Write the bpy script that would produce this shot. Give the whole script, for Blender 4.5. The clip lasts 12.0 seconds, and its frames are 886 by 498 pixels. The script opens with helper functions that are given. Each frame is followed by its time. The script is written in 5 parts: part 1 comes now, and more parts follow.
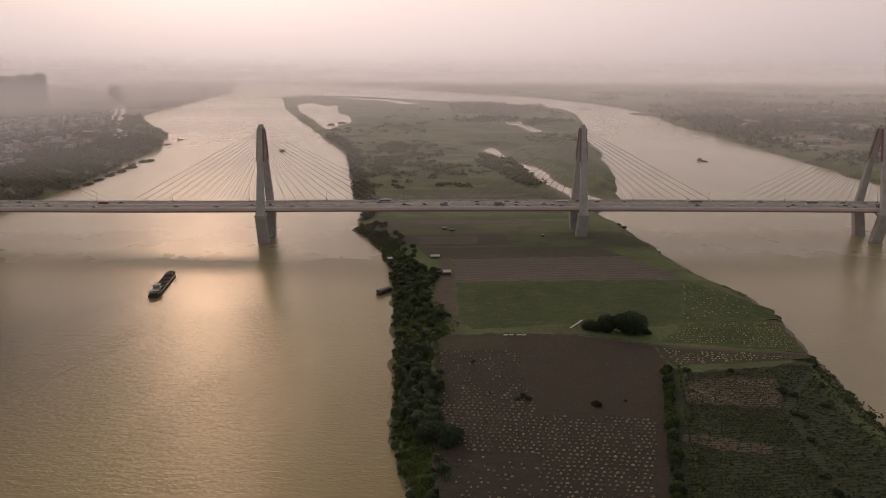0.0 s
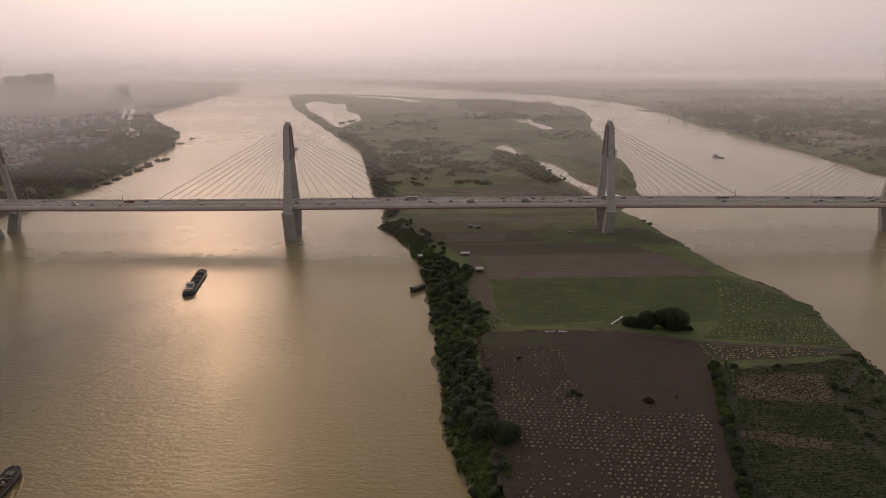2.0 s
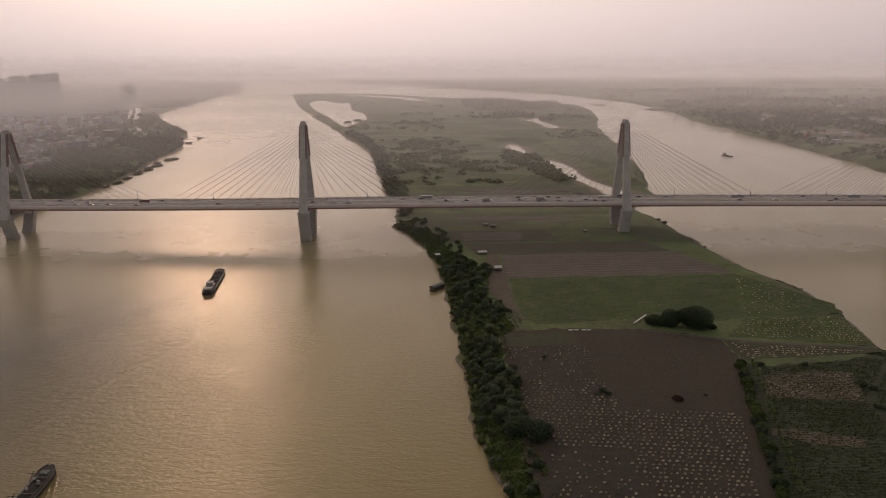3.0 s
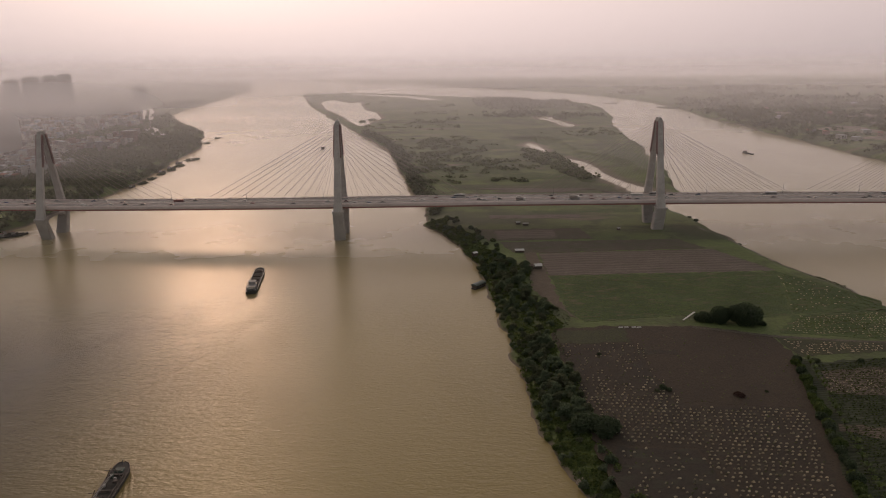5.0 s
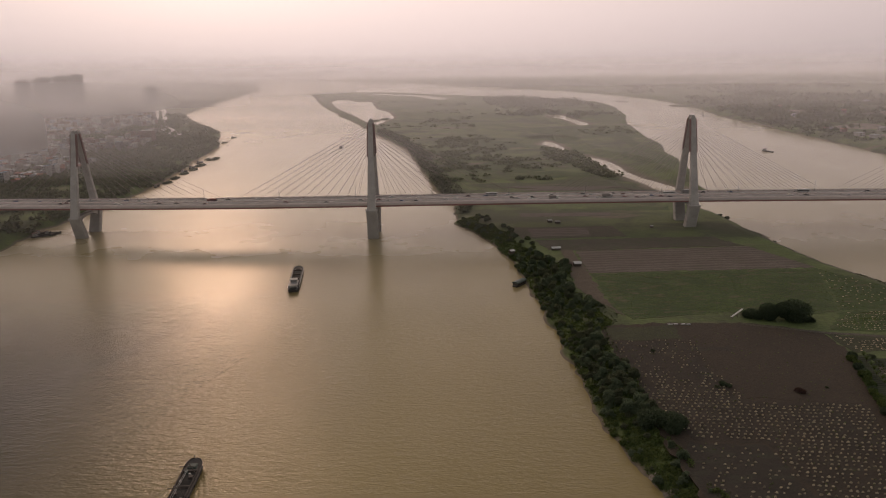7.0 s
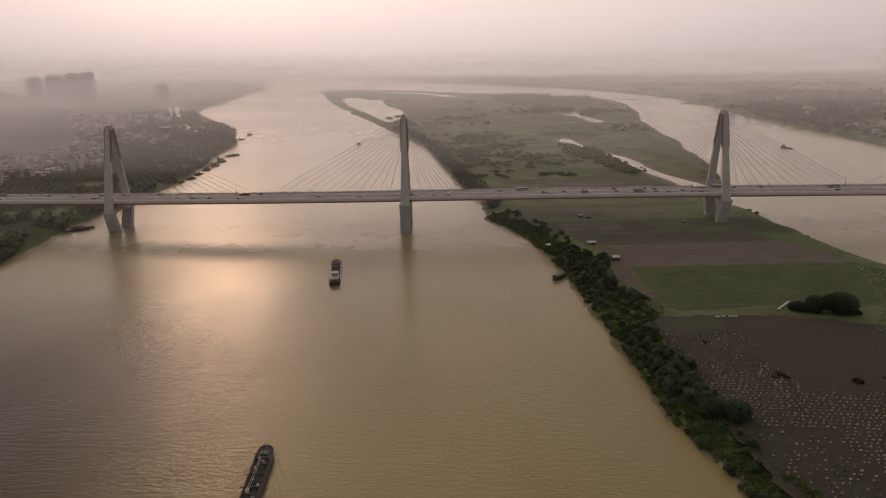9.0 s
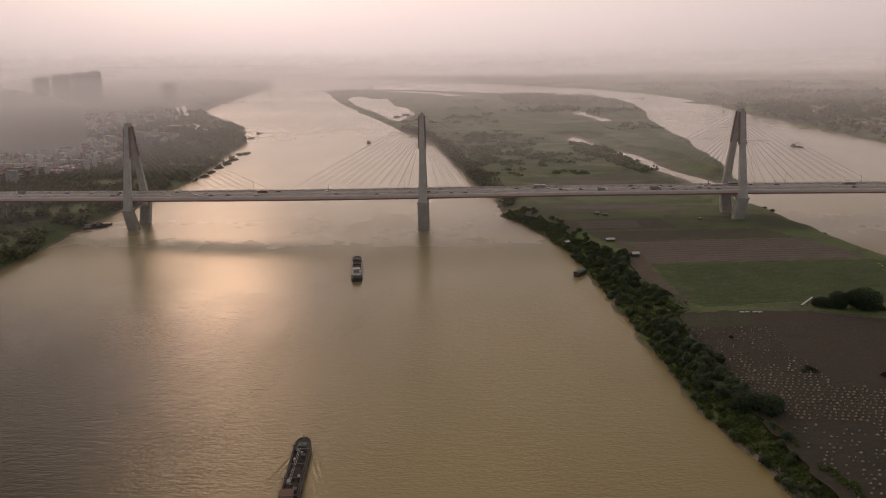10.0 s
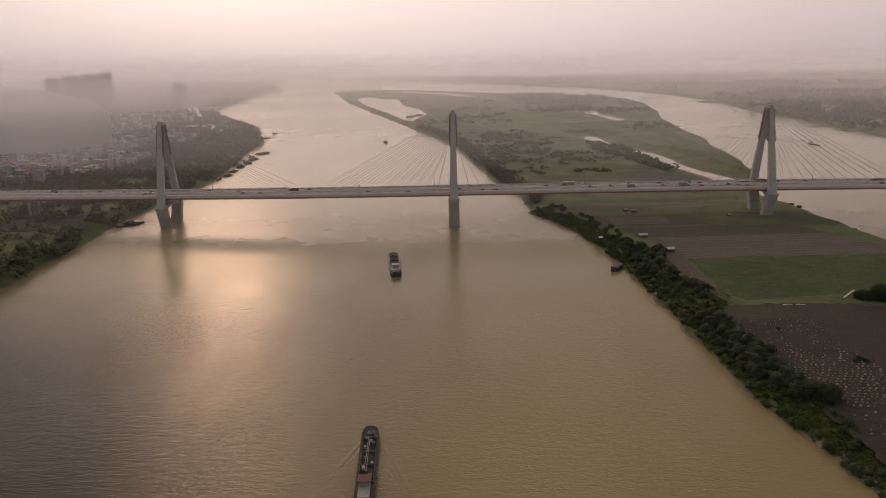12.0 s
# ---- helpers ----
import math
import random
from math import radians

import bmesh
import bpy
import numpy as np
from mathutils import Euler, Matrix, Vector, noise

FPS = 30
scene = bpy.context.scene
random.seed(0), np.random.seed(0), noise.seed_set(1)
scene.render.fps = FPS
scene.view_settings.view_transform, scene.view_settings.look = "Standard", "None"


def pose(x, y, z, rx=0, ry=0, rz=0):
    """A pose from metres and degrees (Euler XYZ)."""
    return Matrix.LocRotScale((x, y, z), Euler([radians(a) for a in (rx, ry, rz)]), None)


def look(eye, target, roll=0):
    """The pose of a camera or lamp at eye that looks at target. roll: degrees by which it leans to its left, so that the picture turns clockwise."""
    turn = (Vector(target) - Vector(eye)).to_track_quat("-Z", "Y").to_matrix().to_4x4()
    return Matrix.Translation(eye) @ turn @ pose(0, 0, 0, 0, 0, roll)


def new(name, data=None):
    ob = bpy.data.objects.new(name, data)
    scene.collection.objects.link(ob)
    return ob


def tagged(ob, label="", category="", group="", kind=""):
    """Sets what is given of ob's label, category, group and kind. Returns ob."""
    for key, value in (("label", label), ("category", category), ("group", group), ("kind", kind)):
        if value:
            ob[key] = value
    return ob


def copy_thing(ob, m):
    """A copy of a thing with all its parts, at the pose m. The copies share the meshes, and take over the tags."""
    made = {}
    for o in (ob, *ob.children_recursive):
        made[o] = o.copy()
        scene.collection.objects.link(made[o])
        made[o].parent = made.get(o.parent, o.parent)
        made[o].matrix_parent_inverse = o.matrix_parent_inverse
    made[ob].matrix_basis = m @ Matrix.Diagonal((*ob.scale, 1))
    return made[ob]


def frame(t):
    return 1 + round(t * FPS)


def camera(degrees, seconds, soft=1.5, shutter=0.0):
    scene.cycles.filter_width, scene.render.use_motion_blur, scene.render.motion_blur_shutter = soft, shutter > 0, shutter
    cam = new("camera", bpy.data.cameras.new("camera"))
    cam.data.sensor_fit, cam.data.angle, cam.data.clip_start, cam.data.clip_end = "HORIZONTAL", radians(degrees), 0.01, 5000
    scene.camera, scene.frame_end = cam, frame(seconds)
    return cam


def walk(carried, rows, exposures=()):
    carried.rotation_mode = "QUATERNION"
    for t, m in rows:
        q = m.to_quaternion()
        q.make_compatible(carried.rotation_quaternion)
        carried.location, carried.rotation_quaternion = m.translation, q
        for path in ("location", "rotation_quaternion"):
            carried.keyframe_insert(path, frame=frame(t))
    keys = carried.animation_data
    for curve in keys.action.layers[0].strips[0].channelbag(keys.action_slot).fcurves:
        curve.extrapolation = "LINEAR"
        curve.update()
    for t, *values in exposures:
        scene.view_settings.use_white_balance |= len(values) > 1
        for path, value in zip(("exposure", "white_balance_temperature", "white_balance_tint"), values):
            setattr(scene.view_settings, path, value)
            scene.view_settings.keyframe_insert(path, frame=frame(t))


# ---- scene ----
cam = camera(61.8, 12.0, soft=1.0)
PATH = [
    (0, (-9.54, 3.637, 170.621), (-9.507, 5.573, 170.12), 0.1),
    (0.5, (-15.243, 4.153, 170.366), (-15.208, 6.089, 169.864), 0.1),
    (1, (-20.857, 4.433, 170.09), (-20.824, 6.369, 169.586), -0.0),
    (1.5, (-26.745, 4.612, 169.861), (-26.714, 6.547, 169.356), -0.1),
    (2, (-33.19, 4.776, 169.658), (-33.162, 6.711, 169.152), -0.2),
    (2.5, (-39.803, 4.777, 169.504), (-39.776, 6.711, 168.998), -0.3),
    (3, (-46.798, 4.793, 169.492), (-46.773, 6.727, 168.984), -0.3),
    (5, (-74.795, 3.405, 169.421), (-74.781, 5.339, 168.911), -0.6),
    (5.5, (-81.826, 3.032, 169.469), (-81.814, 4.966, 168.959), -0.7),
    (6, (-88.943, 2.76, 169.379), (-88.933, 4.694, 168.869), -0.8),
    (6.5, (-96.034, 2.449, 169.274), (-96.026, 4.383, 168.763), -0.8),
    (7, (-103.3, 1.931, 169.148), (-103.294, 3.865, 168.636), -0.8),
    (9, (-131.938, -1.759, 166.502), (-131.938, 0.173, 165.987), -0.8),
    (9.5, (-139.3, -3.3, 165.848), (-139.302, -1.367, 165.333), -0.8),
    (10, (-146.81, -5.074, 165.109), (-146.815, -3.142, 164.593), -0.8),
    (10.5, (-154.388, -6.685, 164.387), (-154.393, -4.753, 163.87), -0.8),
    (11, (-161.613, -8.419, 163.716), (-161.621, -6.487, 163.198), -0.9),
    (11.5, (-168.253, -10.057, 163.229), (-168.264, -8.124, 162.713), -1.0),
    (12, (-174.344, -11.644, 162.853), (-174.355, -9.711, 162.34), -1.0),
]
walk(cam, [(t, look(eye, target, roll)) for t, eye, target, roll in PATH])

# ---- world, sun and hazy air ----
SUN_AZ, SUN_EL = -17.5, 21.0            # degrees from straight ahead (left is minus), and above the horizon
SUN_DIR = Vector((math.sin(radians(SUN_AZ)) * math.cos(radians(SUN_EL)),
                  math.cos(radians(SUN_AZ)) * math.cos(radians(SUN_EL)), math.sin(radians(SUN_EL))))


class Nodes:
    """A short way to write node trees."""

    def __init__(self, tree):
        self.tree = tree
        tree.nodes.clear()

    def add(self, kind, **given):
        node = self.tree.nodes.new(kind)
        for key, value in given.items():
            key = key.replace("_", " ") if key.replace("_", " ") in node.inputs else key
            if key in node.inputs:
                self.feed(node.inputs[key], value)
        return node

    def feed(self, socket, value):
        if isinstance(value, bpy.types.NodeSocket):
            self.tree.links.new(value, socket)
        elif isinstance(value, (tuple, list)) and len(value) == 3 and socket.type == "RGBA":
            socket.default_value = (*value, 1)
        else:
            socket.default_value = value

    def math(self, op, a, b=0.0, clamp=False):
        node = self.tree.nodes.new("ShaderNodeMath")
        node.operation, node.use_clamp = op, clamp
        self.feed(node.inputs[0], a)
        self.feed(node.inputs[1], b)
        return node.outputs[0]

    def mix(self, fac, a, b, blend="MIX"):
        node = self.tree.nodes.new("ShaderNodeMixRGB")
        node.blend_type = blend
        for socket, value in zip(node.inputs, (fac, a, b)):
            self.feed(socket, value)
        return node.outputs[0]

    def step(self, value, low, high, a=0.0, b=1.0):
        node = self.tree.nodes.new("ShaderNodeMapRange")
        node.interpolation_type = "SMOOTHSTEP"
        for socket, v in zip(node.inputs, (value, low, high, a, b)):
            self.feed(socket, v)
        return node.outputs[0]

    def noise(self, scale, detail=3.0, rough=0.55, vector=None, stretch=None):
        node = self.tree.nodes.new("ShaderNodeTexNoise")
        node.inputs["Scale"].default_value = scale
        node.inputs["Detail"].default_value = detail
        node.inputs["Roughness"].default_value = rough
        if stretch:
            m = self.tree.nodes.new("ShaderNodeMapping")
            m.inputs["Scale"].default_value = stretch
            self.tree.links.new(vector, m.inputs["Vector"])
            vector = m.outputs[0]
        if vector is not None:
            self.tree.links.new(vector, node.inputs["Vector"])
        return node.outputs["Fac"]

    def place(self):
        return self.tree.nodes.new("ShaderNodeNewGeometry").outputs["Position"]

    def bump(self, height, strength, distance):
        node = self.tree.nodes.new("ShaderNodeBump")
        node.inputs["Strength"].default_value = strength
        node.inputs["Distance"].default_value = distance
        self.tree.links.new(height, node.inputs["Height"])
        return node.outputs[0]


world = bpy.data.worlds.new("hazy_sky")
scene.world = world
world.use_nodes = True
w = Nodes(world.node_tree)
sky = w.add("ShaderNodeTexSky")
sky.sky_type, sky.sun_disc = "NISHITA", False
sky.sun_elevation, sky.sun_rotation = radians(SUN_EL), radians(SUN_AZ)
sky.altitude, sky.air_density, sky.dust_density, sky.ozone_density = 10, 2.0, 9.0, 1.0
way = w.add("ShaderNodeTexCoord").outputs["Generated"]
xyz = w.add("ShaderNodeSeparateXYZ", Vector=way)
dot = w.tree.nodes.new("ShaderNodeVectorMath")
dot.operation = "DOT_PRODUCT"
w.feed(dot.inputs[0], way)
dot.inputs[1].default_value = SUN_DIR
up = xyz.outputs["Z"]
# thick haze: pinkish grey and even near the horizon, paler above, dull overhead, with a wide warm glow round the veiled sun
veil = w.mix(w.step(up, -0.03, 0.085), (0.435, 0.365, 0.367), (0.575, 0.480, 0.470))
veil = w.mix(w.step(up, 0.06, 0.30), veil, (0.94, 0.79, 0.735))
veil = w.mix(w.step(up, 0.30, 0.62), veil, (0.36, 0.33, 0.32))
veil = w.mix(w.step(dot.outputs["Value"], -0.75, 0.45, 1.0, 0.0), veil, (0.34, 0.335, 0.335))


broad = w.tree.nodes.new("ShaderNodeVectorMath")     # the wide glow is drawn out towards the open river
broad.operation = "DOT_PRODUCT"
w.feed(broad.inputs[0], way)
broad.inputs[1].default_value = (math.sin(radians(-7)) * math.cos(radians(SUN_EL)), math.cos(radians(-7)) * math.cos(radians(SUN_EL)), math.sin(radians(SUN_EL)))


def halo(base, sharp, colour, aim=dot):
    """Forward-scattered light, falling off with the angle from the sun."""
    fall = w.math("EXPONENT", w.math("MULTIPLY", w.math("SUBTRACT", aim.outputs["Value"], 1.0), sharp))
    return w.mix(fall, base, colour, "ADD")


veil = halo(veil, 5.5, (0.62, 0.47, 0.42), broad)
veil = halo(veil, 45.0, (1.38, 0.98, 0.72))
thin = w.add("ShaderNodeVectorMath")
thin.operation = "SCALE"
w.feed(thin.inputs[0], sky.outputs[0])
thin.inputs["Scale"].default_value = 0.05
shown = w.mix(0.95, thin.outputs[0], veil)
back = w.add("ShaderNodeBackground", Color=shown, Strength=1.0)
out = w.add("ShaderNodeOutputWorld", Surface=back.outputs[0])

sun_data = bpy.data.lights.new("sun", "SUN")
sun_data.energy, sun_data.angle, sun_data.color = 0.32, radians(8), (1.0, 0.60, 0.37)
sun = new("sun", sun_data)
sun.matrix_world = look(SUN_DIR * 3000, (0, 0, 0))

# ---- materials ----


def material(name):
    m = bpy.data.materials.new(name)
    m.use_nodes = True
    return m, Nodes(m.node_tree)


def finish(n, shader):
    n.add("ShaderNodeOutputMaterial", Surface=shader)


def plain(name, dark, light, rough=0.7, scale=1.0, metal=0.0, bump=0.0, spread=0.25, fine=6.0):
    """Two tones blended by coarse and fine noise, varied a little from object to object."""
    m, n = material(name)
    p = n.place()
    a = n.noise(scale, 4.0, 0.6, p)
    b = n.noise(scale * fine, 3.0, 0.6, p)
    fac = n.math("ADD", n.math("MULTIPLY", a, 0.65), n.math("MULTIPLY", b, 0.35))
    colour = n.mix(n.step(fac, 0.32, 0.68), dark, light)
    rnd = n.tree.nodes.new("ShaderNodeObjectInfo").outputs["Random"]
    colour = n.mix(1.0, colour, n.mix(rnd, (1 - spread,) * 3, (1.0,) * 3), "MULTIPLY")
    bsdf = n.add("ShaderNodeBsdfPrincipled", Base_Color=colour, Roughness=rough, Metallic=metal)
    if bump:
        n.feed(bsdf.inputs["Normal"], n.bump(b, bump, 0.3))
    finish(n, bsdf.outputs[0])
    return m


CONCRETE = plain("concrete", (0.30, 0.28, 0.26), (0.42, 0.39, 0.36), 0.85, 0.15, bump=0.2, spread=0.08)
PARAPET = plain("painted_parapet", (0.52, 0.43, 0.41), (0.64, 0.54, 0.51), 0.7, 0.2, spread=0.05)
RED_STEEL = plain("red_painted_steel", (0.20, 0.066, 0.052), (0.29, 0.098, 0.078), 0.5, 0.3, spread=0.1)
MAROON = plain("maroon_steel", (0.10, 0.04, 0.035), (0.17, 0.07, 0.06), 0.55, 0.5, spread=0.1)
ASPHALT = plain("asphalt", (0.17, 0.155, 0.145), (0.25, 0.23, 0.215), 0.9, 0.12, bump=0.1, spread=0.0)
CABLE = plain("cable_sheath", (0.20, 0.16, 0.145), (0.25, 0.205, 0.185), 0.55, 0.5, spread=0.1)
STEEL = plain("galvanised_steel", (0.16, 0.16, 0.16), (0.28, 0.28, 0.28), 0.5, 2.0, metal=0.3)
WHITE = plain("white_paint", (0.55, 0.53, 0.50), (0.75, 0.73, 0.70), 0.5, 0.6, spread=0.2)

# river water: silty brown, broken by small wind waves and slow boils
WATER, n = material("silty_river_water")
p = n.place()
wave = n.noise(0.36, 3.0, 0.6, p, (0.42, 1.0, 1.0))
ripple = n.noise(0.95, 3.0, 0.6, p, (0.42, 1.1, 1.0))
boil = n.noise(0.018, 3.0, 0.55, p)
height = n.math("ADD", n.math("MULTIPLY", wave, 1.0), n.math("MULTIPLY", ripple, 0.80))
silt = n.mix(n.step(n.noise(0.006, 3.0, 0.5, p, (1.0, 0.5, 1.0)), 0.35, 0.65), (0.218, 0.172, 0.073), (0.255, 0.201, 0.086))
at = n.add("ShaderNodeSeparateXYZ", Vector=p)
corner_fade = n.math("MAXIMUM", n.step(at.outputs["X"], -335.0, -130.0), n.step(at.outputs["Y"], 330.0, 700.0))     # the view's dim lower-left corner, painted into the water colour; full colour beyond
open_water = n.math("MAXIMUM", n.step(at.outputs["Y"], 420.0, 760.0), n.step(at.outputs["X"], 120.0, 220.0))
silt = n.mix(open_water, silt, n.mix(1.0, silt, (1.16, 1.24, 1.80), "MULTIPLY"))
silt = n.mix(corner_fade, n.mix(1.0, silt, (0.10, 0.097, 0.06), "MULTIPLY"), silt)
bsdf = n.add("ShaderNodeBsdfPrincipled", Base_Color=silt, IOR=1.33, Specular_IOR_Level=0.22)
upstream = n.step(n.add("ShaderNodeSeparateXYZ", Vector=p).outputs["Y"], 430.0, 660.0, 0.0, 0.13)     # ripples too fine to tell apart farther off
upstream = n.math("SUBTRACT", upstream, n.step(n.add("ShaderNodeSeparateXYZ", Vector=p).outputs["Y"], 700.0, 980.0, 0.0, 0.09))
n.feed(bsdf.inputs["Roughness"], n.math("ADD", n.step(boil, 0.30, 0.70, 0.14, 0.155), upstream))
calm = n.step(n.add("ShaderNodeSeparateXYZ", Vector=p).outputs["Y"], 330.0, 720.0, 1.0, 0.0)     # livelier in the wind below the bridge, calm upstream
gust = n.step(n.noise(0.012, 3.0, 0.6, p, (1.0, 0.45, 1.0)), 0.36, 0.60, 0.72, 1.0)     # slick patches between the gusts
calm = n.math("MULTIPLY", calm, gust)
n.feed(bsdf.inputs["Normal"], n.bump(n.math("MULTIPLY", height, calm), 0.75, 0.50))
finish(n, bsdf.outputs[0])

# the ground sheet: rough pasture, scrub and bare earth, wet mud at the water's edge
GROUND, n = material("river_land")
p = n.place()
big = n.noise(0.006, 4.0, 0.6, p, (0.6, 1.4, 1.0))
mid = n.noise(0.035, 4.0, 0.6, p, (1.0, 0.8, 1.0))
small = n.noise(0.4, 3.0, 0.6, p)
grass = n.mix(n.step(big, 0.36, 0.62), (0.062, 0.088, 0.023), (0.106, 0.142, 0.037))
grass = n.mix(n.step(n.noise(0.0085, 4.0, 0.62, p, (0.45, 1.0, 1.0)), 0.50, 0.60), grass, (0.040, 0.050, 0.017))
grass = n.mix(n.step(mid, 0.48, 0.70), grass, (0.038, 0.046, 0.017))
grass = n.mix(n.step(n.noise(0.011, 3.0, 0.5, p, (0.7, 1.7, 1.0)), 0.60, 0.70), grass, (0.120, 0.100, 0.066))
grass = n.mix(n.step(small, 0.35, 0.7, 0.0, 0.55), grass, (0.045, 0.050, 0.020))
z = n.add("ShaderNodeSeparateXYZ", Vector=p).outputs["Z"]
edge = n.math("ADD", z, n.math("MULTIPLY", n.math("SUBTRACT", mid, 0.5), 3.0))
mud = n.mix(small, (0.085, 0.068, 0.047), (0.175, 0.140, 0.100))
colour = n.mix(n.step(edge, 0.2, 1.6), mud, grass)
bsdf = n.add("ShaderNodeBsdfPrincipled", Base_Color=colour, Roughness=0.95)
n.feed(bsdf.inputs["Normal"], n.bump(small, 0.5, 0.8))
finish(n, bsdf.outputs[0])


def hazy_air(name, thick, base, top, city):
    """A thin sheet of hazy air: it scatters the daylight that falls on it and lets the rest through. Clear at the ground, thinner with height."""
    m, n = material(name)
    p = n.place()
    z = n.add("ShaderNodeSeparateXYZ", Vector=p).outputs["Z"]
    low = n.step(z, -6.0, base)
    high = n.step(z, top - 150.0, top, 1.0, 0.0)
    smog = n.step(n.add("ShaderNodeSeparateXYZ", Vector=p).outputs["X"], -850.0, -330.0, 1.0 + city, 1.0)     # thicker over the city
    dense = n.math("MULTIPLY", n.math("MULTIPLY", low, high), n.math("MULTIPLY", smog, thick), True)
    front = n.add("ShaderNodeBsdfDiffuse", Color=(0.86, 0.87, 0.93))
    through_it = n.add("ShaderNodeBsdfTranslucent", Color=(0.86, 0.87, 0.93))
    both = n.add("ShaderNodeMixShader", Fac=0.96)
    n.feed(both.inputs[1], front.outputs[0])
    n.feed(both.inputs[2], through_it.outputs[0])
    clear = n.add("ShaderNodeBsdfTransparent")
    mixed = n.add("ShaderNodeMixShader")
    n.feed(mixed.inputs[0], dense)
    n.feed(mixed.inputs[1], clear.outputs[0])
    n.feed(mixed.inputs[2], both.outputs[0])
    finish(n, mixed.outputs[0])
    return m


# ---- mesh helpers ----


def mesh_object(name, bm, mat, parent=None, label="", smooth=False):
    data = bpy.data.meshes.new(name)
    if smooth:
        for f in bm.faces:
            f.smooth = True
    bm.to_mesh(data)
    bm.free()
    for one in mat if isinstance(mat, (list, tuple)) else (mat,):
        data.materials.append(one)
    ob = new(name, data)
    ob.parent = parent
    return tagged(ob, label) if label else ob


def part(name, bm, mat, parent, label="", smooth=False):
    return mesh_object(name, bm, mat, parent, label, smooth)


def empty(name, at=(0, 0, 0), label="", category="", group="", kind="", turn=0):
    ob = new(name)
    ob.matrix_world = pose(*at, 0, 0, turn)
    return tagged(ob, label, category, group, kind)


def share(ob, name, parent, m):
    """Another object on the same mesh."""
    twin = new(name, ob.data)
    twin.parent = parent
    twin.matrix_local = m
    return twin


def box(bm, x0, x1, y0, y1, z0, z1, bevel=0.0):
    made = bmesh.ops.create_cube(bm, size=1, matrix=Matrix.Translation(((x0 + x1) / 2, (y0 + y1) / 2, (z0 + z1) / 2)) @ Matrix.Diagonal((x1 - x0, y1 - y0, z1 - z0, 1)))
    if bevel:
        edges = list({e for v in made["verts"] for e in v.link_edges})
        bmesh.ops.bevel(bm, geom=edges, offset=bevel, segments=1, affect="EDGES")
    return bm


def loft(bm, rings, caps=True, closed=True):
    """Skin rings of points, all of one count."""
    rows = [[bm.verts.new(p) for p in ring] for ring in rings]
    count = len(rows[0])
    for a, b in zip(rows, rows[1:]):
        for i in range(count if closed else count - 1):
            j = (i + 1) % count
            bm.faces.new((a[i], a[j], b[j], b[i]))
    if caps and closed:
        bm.faces.new(rows[0][::-1])
        bm.faces.new(rows[-1])
    return bm


def rect(cx, cy, z, hx, hy, cut=0.0):
    """A ring of eight points: a rectangle with cut corners."""
    c = max(cut, 0.01)
    return [(cx + a, cy + b, z) for a, b in ((-hx + c, -hy), (hx - c, -hy), (hx, -hy + c), (hx, hy - c), (hx - c, hy), (-hx + c, hy), (-hx, hy - c), (-hx, -hy + c))]


def tube(bm, a, b, r0, r1=None, sides=6):
    a, b = Vector(a), Vector(b)
    turn = (b - a).to_track_quat("Z", "Y")
    rings = []
    for at, r in ((a, r0), (b, r0 if r1 is None else r1)):
        rings.append([at + turn @ Vector((r * math.cos(k * 2 * math.pi / sides), r * math.sin(k * 2 * math.pi / sides), 0)) for k in range(sides)])
    return loft(bm, rings)


def bent(a, b, x):
    return a + (b - a) * min(max(x, 0.0), 1.0)


# ---- land and water ----
ISLAND = [(-5, -700), (-8, 150), (-19, 262), (-28, 305), (-29, 345), (-31, 400), (-35, 475), (-38, 540), (-45, 595), (-56, 650), (-72, 700), (-86, 735),
          (-84, 770), (-86, 820), (-105, 905), (-118, 1010), (-138, 1170), (-166, 1370), (-208, 1530), (-262, 1700), (-322, 1910), (-426, 2290), (-528, 2690),
          (-600, 3040), (-676, 3395), (-532, 3470), (-395, 3390), (-267, 3315), (-142, 3180), (-28, 3060), (78, 2970), (180, 2900), (272, 2790), (364, 2722), (410, 2610), (446, 2520),
          (440, 2330), (415, 2130), (380, 1940), (342, 1753), (324, 1600), (306, 1420), (283, 1220),
          (253, 1054), (225, 902), (177, 817), (190, 753), (196, 674), (200, 620), (211, 556), (222, 521), (227, 466), (216, 412), (209, 362), (205, 317), (205, -700)]
LEFT_BANK = [(-470, -700), (-490, 350), (-499, 500), (-505, 600), (-506, 720), (-500, 820), (-488, 930), (-492, 1020), (-500, 1130), (-513, 1290), (-533, 1430), (-556, 1545), (-580, 1625), (-645, 1765),
             (-718, 1905), (-785, 2040), (-866, 2250), (-905, 2550), (-925, 2850), (-948, 3170), (-992, 3750), (-1190, 4620), (-1300, 5400), (-1400, 9000), (-12000, 9000), (-12000, -700)]
RIGHT_BANK = [(640, -700), (622, 700), (612, 1012), (612, 1100), (624, 1250), (624, 1400), (627, 1550), (636, 1730), (630, 1880), (645, 2080), (668, 2300), (670, 2500), (655, 2690), (603, 2930), (500, 3235), (400, 3430),
              (290, 3620), (130, 3850), (-40, 4150), (-300, 4450), (-600, 4800), (-820, 5200), (-900, 9000), (12000, 9000), (12000, -700)]
# outlines of the standing water on the land

